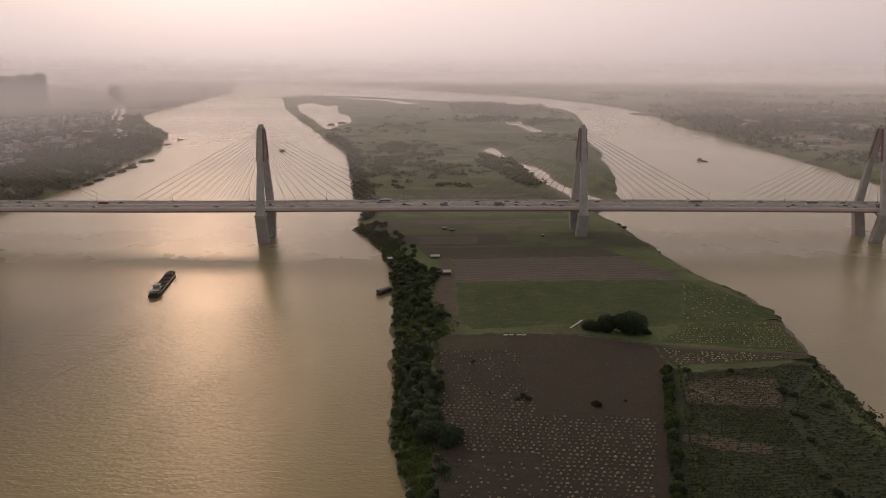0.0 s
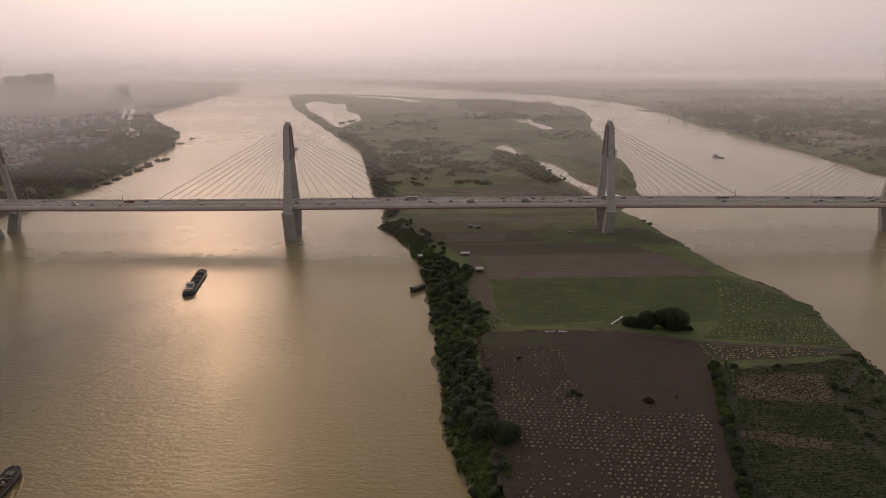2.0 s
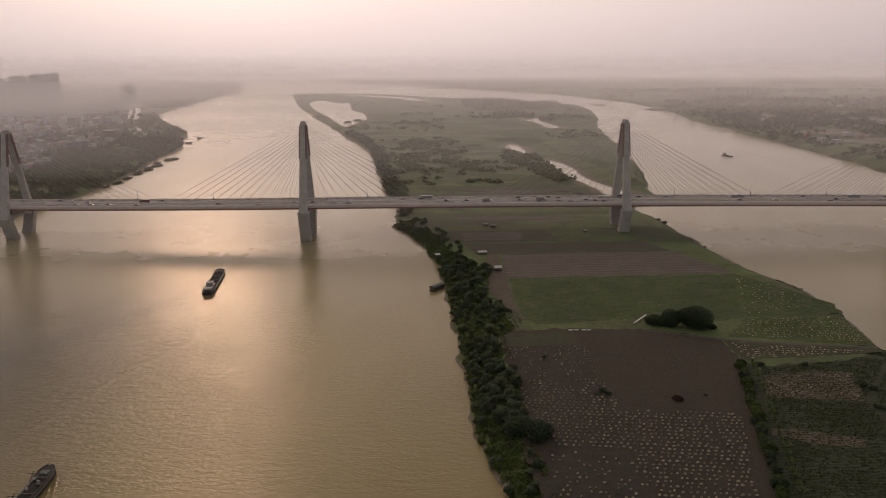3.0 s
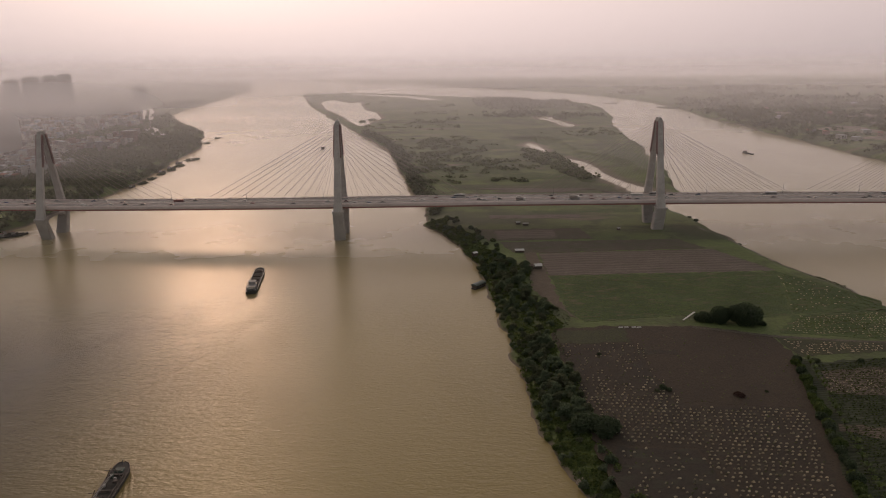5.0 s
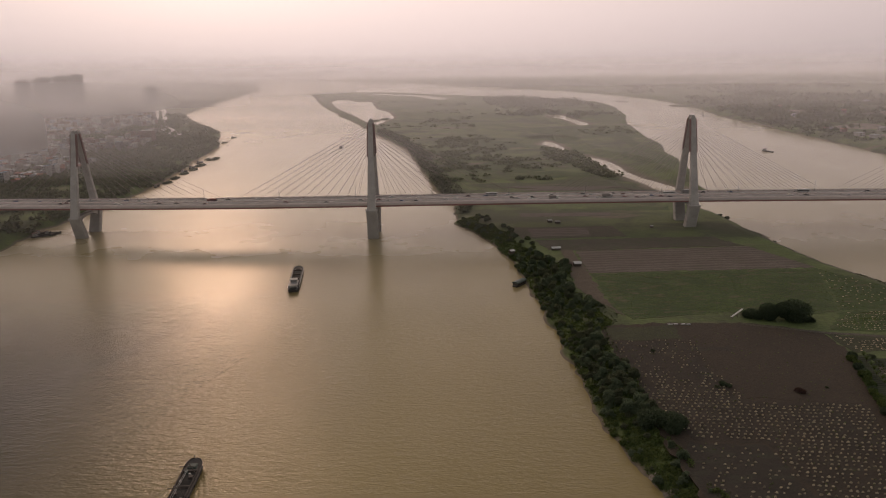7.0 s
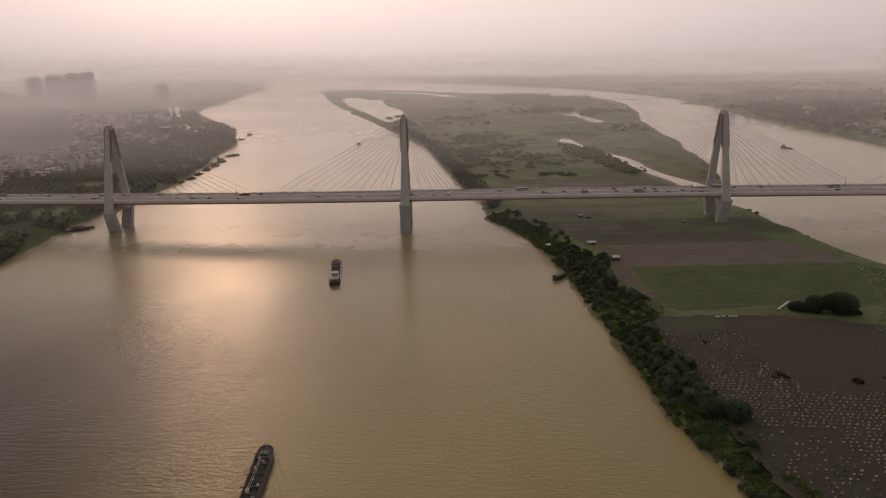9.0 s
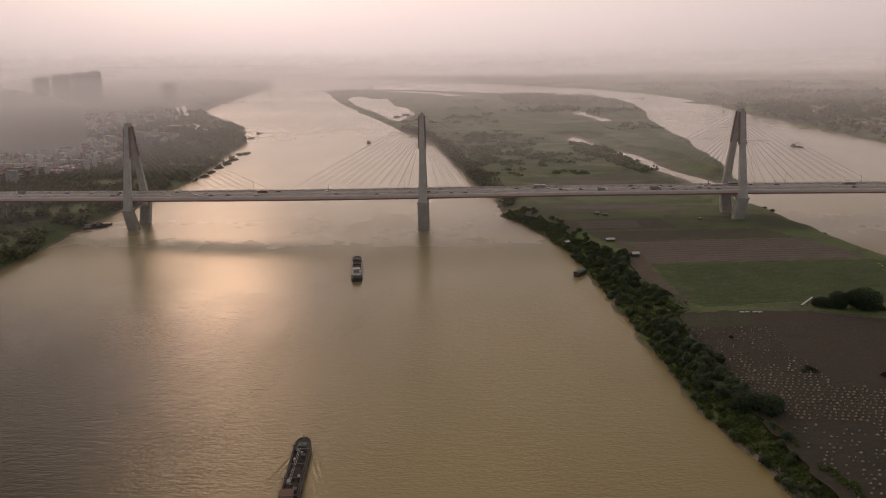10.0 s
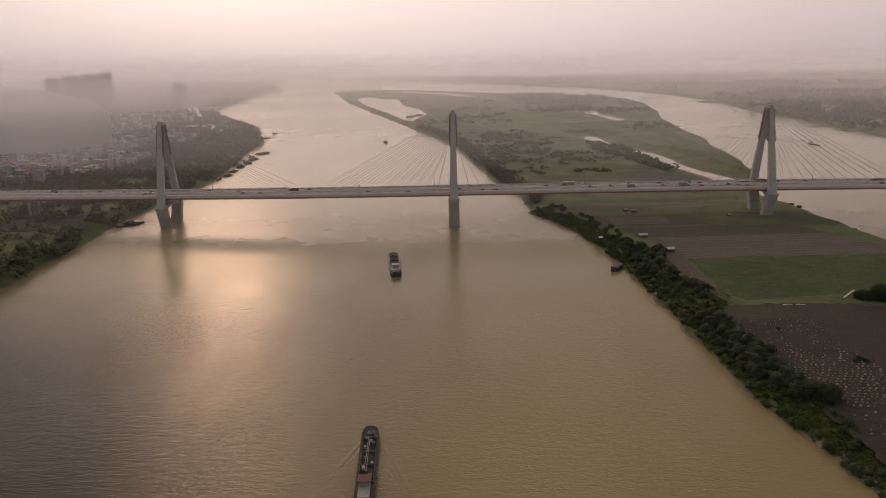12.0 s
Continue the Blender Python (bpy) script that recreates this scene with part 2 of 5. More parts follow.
POOLS = [
    [(-494, 2760), (-486, 2890), (-465, 2920), (-413, 2775), (-380, 2735), (-352, 2790), (-333, 2600), (-300, 2385), (-250, 2236), (-226, 2034), (-242, 1930), (-260, 1828), (-301, 1977), (-356, 2190), (-429, 2430)],
    [(-483, 3390), (-318, 3275), (-180, 3150), (-120, 3030), (-50, 2827), (-114, 2840), (-177, 3040), (-312, 3180)],
    [(194, 2075), (237, 2066), (241, 1955), (259, 1793), (232, 1750), (223, 1828), (215, 1950), (195, 1962)],
    [(88, 1400), (105, 1450), (116, 1427), (124, 1305), (107, 1312), (98, 1380)],
    [(133, 1242), (160, 1188), (169, 1119), (165, 1069), (176, 998), (196, 926), (230, 850), (205, 850), (170, 901), (164, 958), (151, 1024), (143, 1116)],
    [(1000, 3400), (1040, 3480), (1160, 3300), (1150, 3150), (1060, 3300)],
    [(1560, 2820), (1658, 2902), (1800, 2750), (1760, 2600), (1622, 2666)]]



def lattice_noise(x, y, seed, size):
    """Smooth value noise on arrays, about -1 to 1."""
    u, v = x / size + 1000.5, y / size + 1000.5
    i, j = np.floor(u).astype(int), np.floor(v).astype(int)
    f, g = u - i, v - j
    f, g = f * f * (3 - 2 * f), g * g * (3 - 2 * g)
    table = np.random.RandomState(seed).rand(257, 263)

    def at(a, b):
        return table[a % 257, b % 263]

    return 2 * ((at(i, j) * (1 - f) + at(i + 1, j) * f) * (1 - g) + (at(i, j + 1) * (1 - f) + at(i + 1, j + 1) * f) * g) - 1


def depth_inside(x, y, outline):
    """Distance to an outline, positive inside it."""
    best, inside = np.full(x.shape, 1e12), np.zeros(x.shape, bool)
    for (ax, ay), (bx, by) in zip(outline, outline[1:] + outline[:1]):
        dx, dy = bx - ax, by - ay
        s = np.clip(((x - ax) * dx + (y - ay) * dy) / (dx * dx + dy * dy), 0, 1)
        best = np.minimum(best, (x - ax - s * dx) ** 2 + (y - ay - s * dy) ** 2)
        inside ^= ((ay > y) != (by > y)) & (x < ax + (y - ay) * dx / (dy if dy else 1e-9))
    return np.sqrt(best) * np.where(inside, 1, -1)


def land_height(x, y):
    x, y = np.asarray(x, float), np.asarray(y, float)
    near = np.clip(1 - (y - 700) / 500, 0, 1)
    rough = lattice_noise(x, y, 3, 26) * 3.0 + lattice_noise(x, y, 4, 9) * 1.6
    far_rough = lattice_noise(x, y, 5, 70) * 10 * (1 - near)
    isle = depth_inside(x, y, ISLAND)
    left, right = depth_inside(x, y, LEFT_BANK), depth_inside(x, y, RIGHT_BANK)
    inside = np.maximum(np.maximum(isle, left), right) + rough + far_rough * 0.6
    rim = np.full(x.shape, 1e9)
    for pool in POOLS:
        rim = np.minimum(rim, -depth_inside(x, y, pool) + rough * 0.4 + far_rough * 0.25 * np.clip((y - 1500) / 500, 0, 1))
    top = np.where(isle > -30, 7.0 - 3.5 * np.clip((y - 1500) / 1500, 0, 1), 7.5)
    relief = (lattice_noise(x, y, 6, 120) * 1.2 + lattice_noise(x, y, 7, 30) * 0.5) * np.clip((y - 760) / 200, 0, 1)
    rise = np.where(inside > 0, np.minimum(inside * 0.75, 1.6 + inside * 0.3), inside * 0.35)
    high = np.clip(rise, -4, top) + np.where(inside > 25, relief, 0)
    return np.minimum(high, np.where(rim > 0, 0.25 + rim * 0.07 + np.maximum(rim - 40, 0) * 0.3, np.maximum(rim * 0.3, -3)))


def spaced(*runs):
    out = []
    for a, b, step in runs:
        out += list(np.arange(a, b, step))
    return np.array(out)


def ground_sheet():
    xs = np.r_[-12000, -9000, -7000, -5600, spaced((-4600, -2400, 200), (-2400, -1200, 60), (-1200, -620, 20), (-620, -440, 7), (-440, -130, 9), (-130, 270, 2.5), (270, 600, 16), (600, 860, 7), (860, 1300, 22), (1300, 2600, 60), (2600, 4800, 200)), 5600, 7000, 9000, 12000]
    ys = np.r_[-700, spaced((-500, 200, 60), (200, 900, 2.5), (900, 2000, 5.5), (2000, 3500, 12), (3500, 5200, 40)), 5600, 6400, 7600, 9000]
    gx, gy = np.meshgrid(xs, ys)
    gz = land_height(gx.ravel(), gy.ravel())
    co = np.column_stack([gx.ravel(), gy.ravel(), gz])
    nx, ny = len(xs), len(ys)
    i = np.arange(nx * ny).reshape(ny, nx)
    quads = np.column_stack([i[:-1, :-1].ravel(), i[:-1, 1:].ravel(), i[1:, 1:].ravel(), i[1:, :-1].ravel()])
    data = bpy.data.meshes.new("ground")
    data.from_pydata(co.tolist(), [], quads.tolist())
    data.polygons.foreach_set("use_smooth", [True] * len(quads))
    data.materials.append(GROUND)
    return tagged(new("ground", data), "river land of rough pasture, scrub and mud banks", "ground", kind="structure")


ground_sheet()
bm = bmesh.new()
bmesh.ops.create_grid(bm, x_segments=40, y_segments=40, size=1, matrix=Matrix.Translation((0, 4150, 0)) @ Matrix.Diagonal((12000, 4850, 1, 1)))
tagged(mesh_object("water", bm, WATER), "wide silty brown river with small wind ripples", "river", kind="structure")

for far, thick, base in ((600, 0.04, 60), (1000, 0.17, 55), (1500, 0.18, 80), (2100, 0.20, 42), (2750, 0.27, 36), (3450, 0.36, 28), (4200, 0.48, 22)):
    bm = bmesh.new()
    loft(bm, [[(x, far, -6) for x in range(-9000, 9001, 3000)], [(x, far, 300) for x in range(-9000, 9001, 3000)]], closed=False)
    tagged(mesh_object("haze", bm, hazy_air("hazy_air", thick, base, 260 - far * 0.020, {600: 2.8, 1000: 1.0, 1500: 0.9, 2100: 0.6}.get(far, 0.25))), "thin layer of pale hazy air over the river", "haze", kind="structure")

# ---- the cable-stayed bridge ----
TOWERS = [(-452, 718, 1.0), (-167, 700, 0.0), (133, 700, 0.0), (416, 699, 0.0)]     # x, y of each tower's centre


def deck_y(x):
    return 700 + (18 * ((-167 - x) / 285) ** 2 if -452 < x < -167 else 18 + (-452 - x) * 0.126 if x <= -452 else 0)


def deck_z(x):
    """Height of the roadway."""
    return 34.7 - 1.4e-5 * (x - 20) ** 2


def deck_strip(bm, ya, za, yb, zb, yc, zc, yd, zd, x0=-1150, x1=1150, step=25):
    """A bar along the deck with the given four corners, across and above the roadway."""
    rings = []
    for x in np.arange(x0, x1 + 1, step):
        cy, cz = deck_y(x), deck_z(x)
        rings.append([(x, cy + ya, cz + za), (x, cy + yb, cz + zb), (x, cy + yc, cz + zc), (x, cy + yd, cz + zd)])
    return loft(bm, rings)


bridge = empty("cable_stayed_bridge", (0, 0, 0), "long cable-stayed road bridge with concrete A-shaped towers and red girder", "bridge")


def tower_parts(ob, base):
    """Two legs, kinked at deck height and leaning together at the top, with a haunched cross beam below the deck."""
    for s in (-1, 1):
        bm = bmesh.new()
        loft(bm, [rect(0, s * 13.5, base - 8, 5.4, 4.2, 0.8), rect(0, s * 14, base, 5.2, 4.0, 0.8), rect(0, s * 22.8, 28, 4.9, 3.5, 0.7)])
        part("lower_leg", bm, CONCRETE, ob)
        bm = bmesh.new()
        loft(bm, [rect(0, s * 22.8, 28, 5.5, 4.0, 0.7), rect(0, s * 22.8, 29.4, 5.5, 4.0, 0.7)])
        part("ledge", bm, CONCRETE, ob)
        bm = bmesh.new()
        loft(bm, [rect(0, s * 22.8, 29.4, 4.3, 2.7, 0.6), rect(0, s * 21.4, 35, 3.8, 2.5, 0.6), rect(0, s * 10.5, 78, 2.7, 2.1, 0.5), rect(0, s * 2.7, 108, 2.3, 2.1, 0.5)])
        upper = part("upper_leg", bm, CONCRETE, ob)
        for side in (-1, 1):
            bm = bmesh.new()
            loft(bm, [rect(side * 2.95, s * 10.7, 77, 0.35, 1.6), rect(side * 2.45, s * 3.2, 107, 0.35, 1.6)])
            for k in range(12):
                f = k / 11
                z, y = 78.5 + 27.0 * f, s * bent(10.3, 3.5, f)
                box(bm, *sorted((side * bent(3.0, 2.5, f), side * bent(3.9, 3.4, f))), y - 0.8, y + 0.8, z - 0.75, z + 0.55)
            part("cable_anchorage", bm, MAROON, upper, "maroon steel anchor boxes")
    bm = bmesh.new()
    rings = []
    for y in (-20.5, -17, -13, -8, 0, 8, 13, 17, 20.5):
        drop = 2.4 + 5.5 * max(0.0, (abs(y) - 8) / 12.5) ** 2
        rings.append([(-3.2, y, 30.4), (3.2, y, 30.4), (3.2, y, 30.4 - drop), (-3.2, y, 30.4 - drop)])
    part("cross_beam", loft(bm, rings), CONCRETE, ob)
    bm = bmesh.new()
    loft(bm, [rect(0, 0, 105.5, 1.9, 2.6, 0.3), rect(0, 0, 107.6, 1.9, 2.6, 0.3)])
    for y in (-2.8, 2.8):
        box(bm, -1.6, 1.6, y - 1.7, y + 1.7, 107.9, 110.2, 0.15)
        tube(bm, (0, y, 110.2), (0, y, 112.4), 0.12)
    part("tower_cap", bm, CONCRETE, ob)


for k, (tx, ty, low) in enumerate(TOWERS):
    tower = new("tower")
    tower.parent = bridge
    tower.matrix_local = pose(tx, ty, -8.0 if k == 0 else 0)
    tower_parts(tower, 8.0 if k == 0 else 5.0 if k == 2 else 0.0)

bm = bmesh.new()
deck = part("deck", deck_strip(bm, -16.6, -0.9, 16.6, -0.9, 16.6, 0, -16.6, 0), ASPHALT, bridge)
for s in (-1, 1):
    bm = bmesh.new()
    deck_strip(bm, s * 14.4, -3.7, s * 16.9, -3.7, s * 17.25, -2.3, s * 14.4, -0.9)
    part("edge_girder", bm, RED_STEEL, deck, "red painted steel edge girder")
    bm = bmesh.new()
    deck_strip(bm, s * 16.6, -2.3, s * 17.35, -2.3, s * 17.65, -1.5, s * 16.6, -1.4)
    deck_strip(bm, s * 16.6, -1.4, s * 17.65, -1.5, s * 17.75, 0.2, s * 16.6, 0.2)
    deck_strip(bm, s * 16.6, 0.2, s * 17.75, 0.2, s * 17.35, 1.05, s * 16.75, 1.05)
    part("parapet", bm, PARAPET, deck, "pale pinkish grey parapet")
bm = bmesh.new()
deck_strip(bm, -0.5, 0.0, 0.5, 0.0, 0.35, 0.85, -0.35, 0.85)
part("median_barrier", bm, PARAPET, deck)

for k, (tx, ty, low) in enumerate(TOWERS):
    for s in (-1, 1):
        for side in (-1, 1):
            for c in range(12):
                f = c / 11
                x = tx + side * bent(16, 136, f)
                top = Vector((tx + side * bent(4.0, 3.5, f), ty + s * bent(10.3, 3.5, f), 78.2 + 27.0 * f - (8.0 if k == 0 else 0)))
                foot = Vector((x, deck_y(x) + s * 16.0, deck_z(x)))
                stay = part("stay_cable", tube(bmesh.new(), foot, top, 0.09, sides=5), CABLE, bridge)
                part("socket", tube(bmesh.new(), foot, foot + (top - foot).normalized() * 1.9, 0.26, 0.22, sides=6), MAROON, stay, "dark steel anchor pipe")

# deck furniture: lane lines, lamps, piers on the bank
bm = bmesh.new()
for y in (-12.6, -1.2, 1.2, 12.6):
    deck_strip(bm, y - 0.09, 0.004, y + 0.09, 0.004, y + 0.09, 0.02, y - 0.09, 0.02, -700, 700)
part("edge_line", bm, WHITE, deck, "white painted road line")
bm = bmesh.new()
for y in (-8.8, -5.0, 5.0, 8.8):
    for x in np.arange(-640, 560, 12.0):
        cy, cz = deck_y(x), deck_z(x)
        box(bm, x, x + 5, cy + y - 0.09, cy + y + 0.09, cz + 0.004, cz + 0.02)
tagged(part("lane_marking", bm, WHITE, deck, "white painted lane dashes"), kind="stuff")
for s in (-1, 1):
    bm = bmesh.new()
    deck_strip(bm, s * 17.1 - 0.06, 1.45, s * 17.1 + 0.06, 1.45, s * 17.1 + 0.06, 1.57, s * 17.1 - 0.06, 1.57)
    for x in np.arange(-640, 560, 4.0):
        box(bm, x - 0.05, x + 0.05, deck_y(x) + s * 17.1 - 0.05, deck_y(x) + s * 17.1 + 0.05, deck_z(x) + 0.95, deck_z(x) + 1.5)
    part("railing", bm, STEEL, deck, "thin steel parapet railing")
for x in (-600, -660, -720, -780, -840, -900):
    bm = bmesh.new()
    cy, cz = deck_y(x), deck_z(x)
    loft(bm, [[(x - 1.6, cy - 16, cz - 3.6), (x + 1.6, cy - 16, cz - 3.6), (x + 1.6, cy + 16, cz - 3.6), (x - 1.6, cy + 16, cz - 3.6)],
              [(x - 1.6, cy - 10, cz - 6.5), (x + 1.6, cy - 10, cz - 6.5), (x + 1.6, cy + 10, cz - 6.5), (x - 1.6, cy + 10, cz - 6.5)]])
    for s in (-7, 7):
        tube(bm, (x, cy + s, cz - 6.4), (x, cy + s, 2), 1.5, sides=10)
    part("viaduct_pier", bm, CONCRETE, bridge, "concrete pier with a hammerhead cap")

lamp = empty("street_lamp", (-186, deck_y(-186) + 16.1, deck_z(-186)), "tall dark steel street lamp on the bridge parapet", "street lamp", "lamps along the bridge")
part("post", tube(bmesh.new(), (0, 0, 0), (0, 0, 10.2), 0.16, 0.09), STEEL, lamp)
part("base", box(bmesh.new(), -0.3, 0.3, -0.3, 0.3, 0, 3.0, 0.05), STEEL, lamp)
part("arm", tube(bmesh.new(), (0, 0, 10.1), (0, -2.2, 10.7), 0.07), STEEL, lamp)
part("lantern", box(bmesh.new(), -0.18, 0.18, -3.0, -2.1, 10.6, 10.8, 0.04), STEEL, lamp)
for k in range(-6, 10):
    x = -186 + 75.0 * k
    if k and all(abs(x - t[0]) > 7 for t in TOWERS):
        copy_thing(lamp, pose(x, deck_y(x) + 16.1, deck_z(x)))

# ---- road vehicles ----
GLASS = plain("dark_glass", (0.012, 0.014, 0.016), (0.02, 0.022, 0.025), 0.08, 3.0)
RUBBER = plain("tyre_rubber", (0.015, 0.015, 0.015), (0.03, 0.03, 0.03), 0.9, 6.0)
CAR_PAINT = {"white": WHITE, "silver": plain("silver_paint", (0.38, 0.38, 0.38), (0.5, 0.5, 0.5), 0.3, 1.0, metal=0.4), "black": plain("black_paint", (0.012, 0.012, 0.014), (0.025, 0.025, 0.03), 0.25, 1.0),
             "red": plain("red_paint", (0.12, 0.03, 0.026), (0.18, 0.045, 0.04), 0.35, 1.0), "blue": plain("blue_paint", (0.03, 0.06, 0.14), (0.05, 0.09, 0.2), 0.35, 1.0)}
TARP = plain("grey_tarpaulin", (0.16, 0.14, 0.13), (0.26, 0.23, 0.21), 0.9, 1.0)


def wheels(ob, xs, half, r):
    first = None
    for x in xs:
        for s in (-1, 1):
            if first is None:
                first = part("wheel", tube(bmesh.new(), (0, -0.12, 0), (0, 0.12, 0), r, sides=10), RUBBER, ob)
                first.matrix_local = pose(x, s * half, r)
            else:
                share(first, "wheel", ob, pose(x, s * half, r))


def make_car(colour, at, tall=1.0):
    ob = empty("car", at, f"small {colour} car on the bridge roadway", "car", "traffic on the bridge")
    bm = bmesh.new()
    loft(bm, [[(-2.2, y, 0.35), (2.2, y, 0.35), (2.25, y, 0.72), (1.3, y * 0.97, 0.95 * tall), (-1.6, y * 0.97, 1.0 * tall), (-2.2, y, 0.9)] for y in (-0.88, 0.88)])
    part("body", bm, CAR_PAINT[colour], ob)
    bm = bmesh.new()
    loft(bm, [rect(-0.35, 0, 0.9 * tall, 1.5, 0.82, 0.1), rect(-0.45, 0, 1.42 * tall, 1.0, 0.7, 0.1)])
    part("window_band", bm, GLASS, ob)
    bm = bmesh.new()
    loft(bm, [rect(-0.45, 0, 1.42 * tall, 1.02, 0.72, 0.1), rect(-0.45, 0, 1.5 * tall, 0.9, 0.62, 0.1)])
    part("roof", bm, CAR_PAINT[colour], ob)
    wheels(ob, (-1.35, 1.35), 0.8, 0.32)
    return ob


def make_bus(colour, at):
    ob = empty("bus", at, f"{colour} coach with a dark window band on the bridge", "bus", "traffic on the bridge")
    part("body", box(bmesh.new(), -5.6, 5.6, -1.22, 1.22, 0.4, 3.2, 0.12), CAR_PAINT[colour], ob)
    part("window_band", box(bmesh.new(), -5.2, 5.65, -1.26, 1.26, 1.5, 2.4, 0.05), GLASS, ob)
    part("roof_unit", box(bmesh.new(), -2.5, 0.5, -0.8, 0.8, 3.2, 3.5, 0.08), CAR_PAINT[colour], ob)
    wheels(ob, (-3.4, 3.6), 1.1, 0.5)
    return ob


def make_truck(colour, at, long=7.0):
    ob = empty("truck", at, f"{colour} lorry with a covered load on the bridge", "truck", "traffic on the bridge")
    part("cab", box(bmesh.new(), 0.3, 2.4, -1.2, 1.2, 0.6, 2.8, 0.15), CAR_PAINT[colour], ob)
    part("windscreen", box(bmesh.new(), 1.5, 2.45, -1.0, 1.0, 1.7, 2.5, 0.04), GLASS, ob)
    part("load", box(bmesh.new(), -long, 0.1, -1.22, 1.22, 1.1, 3.3, 0.1), CAR_PAINT["red"] if colour == "red" else TARP, ob)
    part("chassis", box(bmesh.new(), -long, 2.0, -0.5, 0.5, 0.6, 1.1), STEEL, ob)
    wheels(ob, (1.3, -long + 1.0, -long + 2.2), 1.05, 0.5)
    return ob


rng = random.Random(11)
kinds, used = {}, []
for k in range(135):
    lane = rng.choice((-10.7, -6.9, -3.2, 3.2, 6.9, 10.7))
    x = rng.uniform(-620, 470) if k > 26 else rng.uniform(-30, 140)
    if any(l == lane and abs(u - x) < 13 for l, u in used):
        continue
    used.append((lane, x))
    colour = rng.choice(("white", "white", "white", "silver", "silver", "black", "black", "red", "blue"))
    sort = rng.choice(("car",) * 14 + ("bus", "truck"))
    if sort == "bus":
        colour = rng.choice(("white", "silver"))
    turn = 0 if lane < 0 else 180
    at = pose(x, deck_y(x) + lane, deck_z(x) + 0.02, 0, 0, turn)
    if (sort, colour) not in kinds:
        make = {"car": make_car, "bus": make_bus, "truck": make_truck}[sort]
        kinds[sort, colour] = make(colour, (0, 0, 0))
        kinds[sort, colour].matrix_world = at
    else:
        copy_thing(kinds[sort, colour], at)

# ---- boats ----
HULL = plain("weathered_dark_hull", (0.030, 0.027, 0.025), (0.058, 0.050, 0.043), 0.75, 0.5)
DECKING = plain("rusty_deck_plates", (0.070, 0.056, 0.048), (0.125, 0.100, 0.085), 0.8, 0.6)
HOLD = plain("dark_sand_cargo", (0.020, 0.018, 0.016), (0.045, 0.040, 0.034), 0.95, 0.8)
CABIN = plain("faded_cabin_paint", (0.24, 0.23, 0.215), (0.38, 0.36, 0.335), 0.65, 0.6)
RED_ROOF = plain("faded_red_roof", (0.12, 0.055, 0.045), (0.18, 0.085, 0.07), 0.8, 0.8)
GREEN_PAINT = plain("faded_green_paint", (0.045, 0.062, 0.052), (0.075, 0.095, 0.080), 0.7, 0.8)


def hull_ring(x, half, z0, z1):
    return [(x, -half * 0.8, z0), (x, -half, z0 + 0.9), (x, -half, z1), (x, half, z1), (x, half, z0 + 0.9), (x, half * 0.8, z0)]


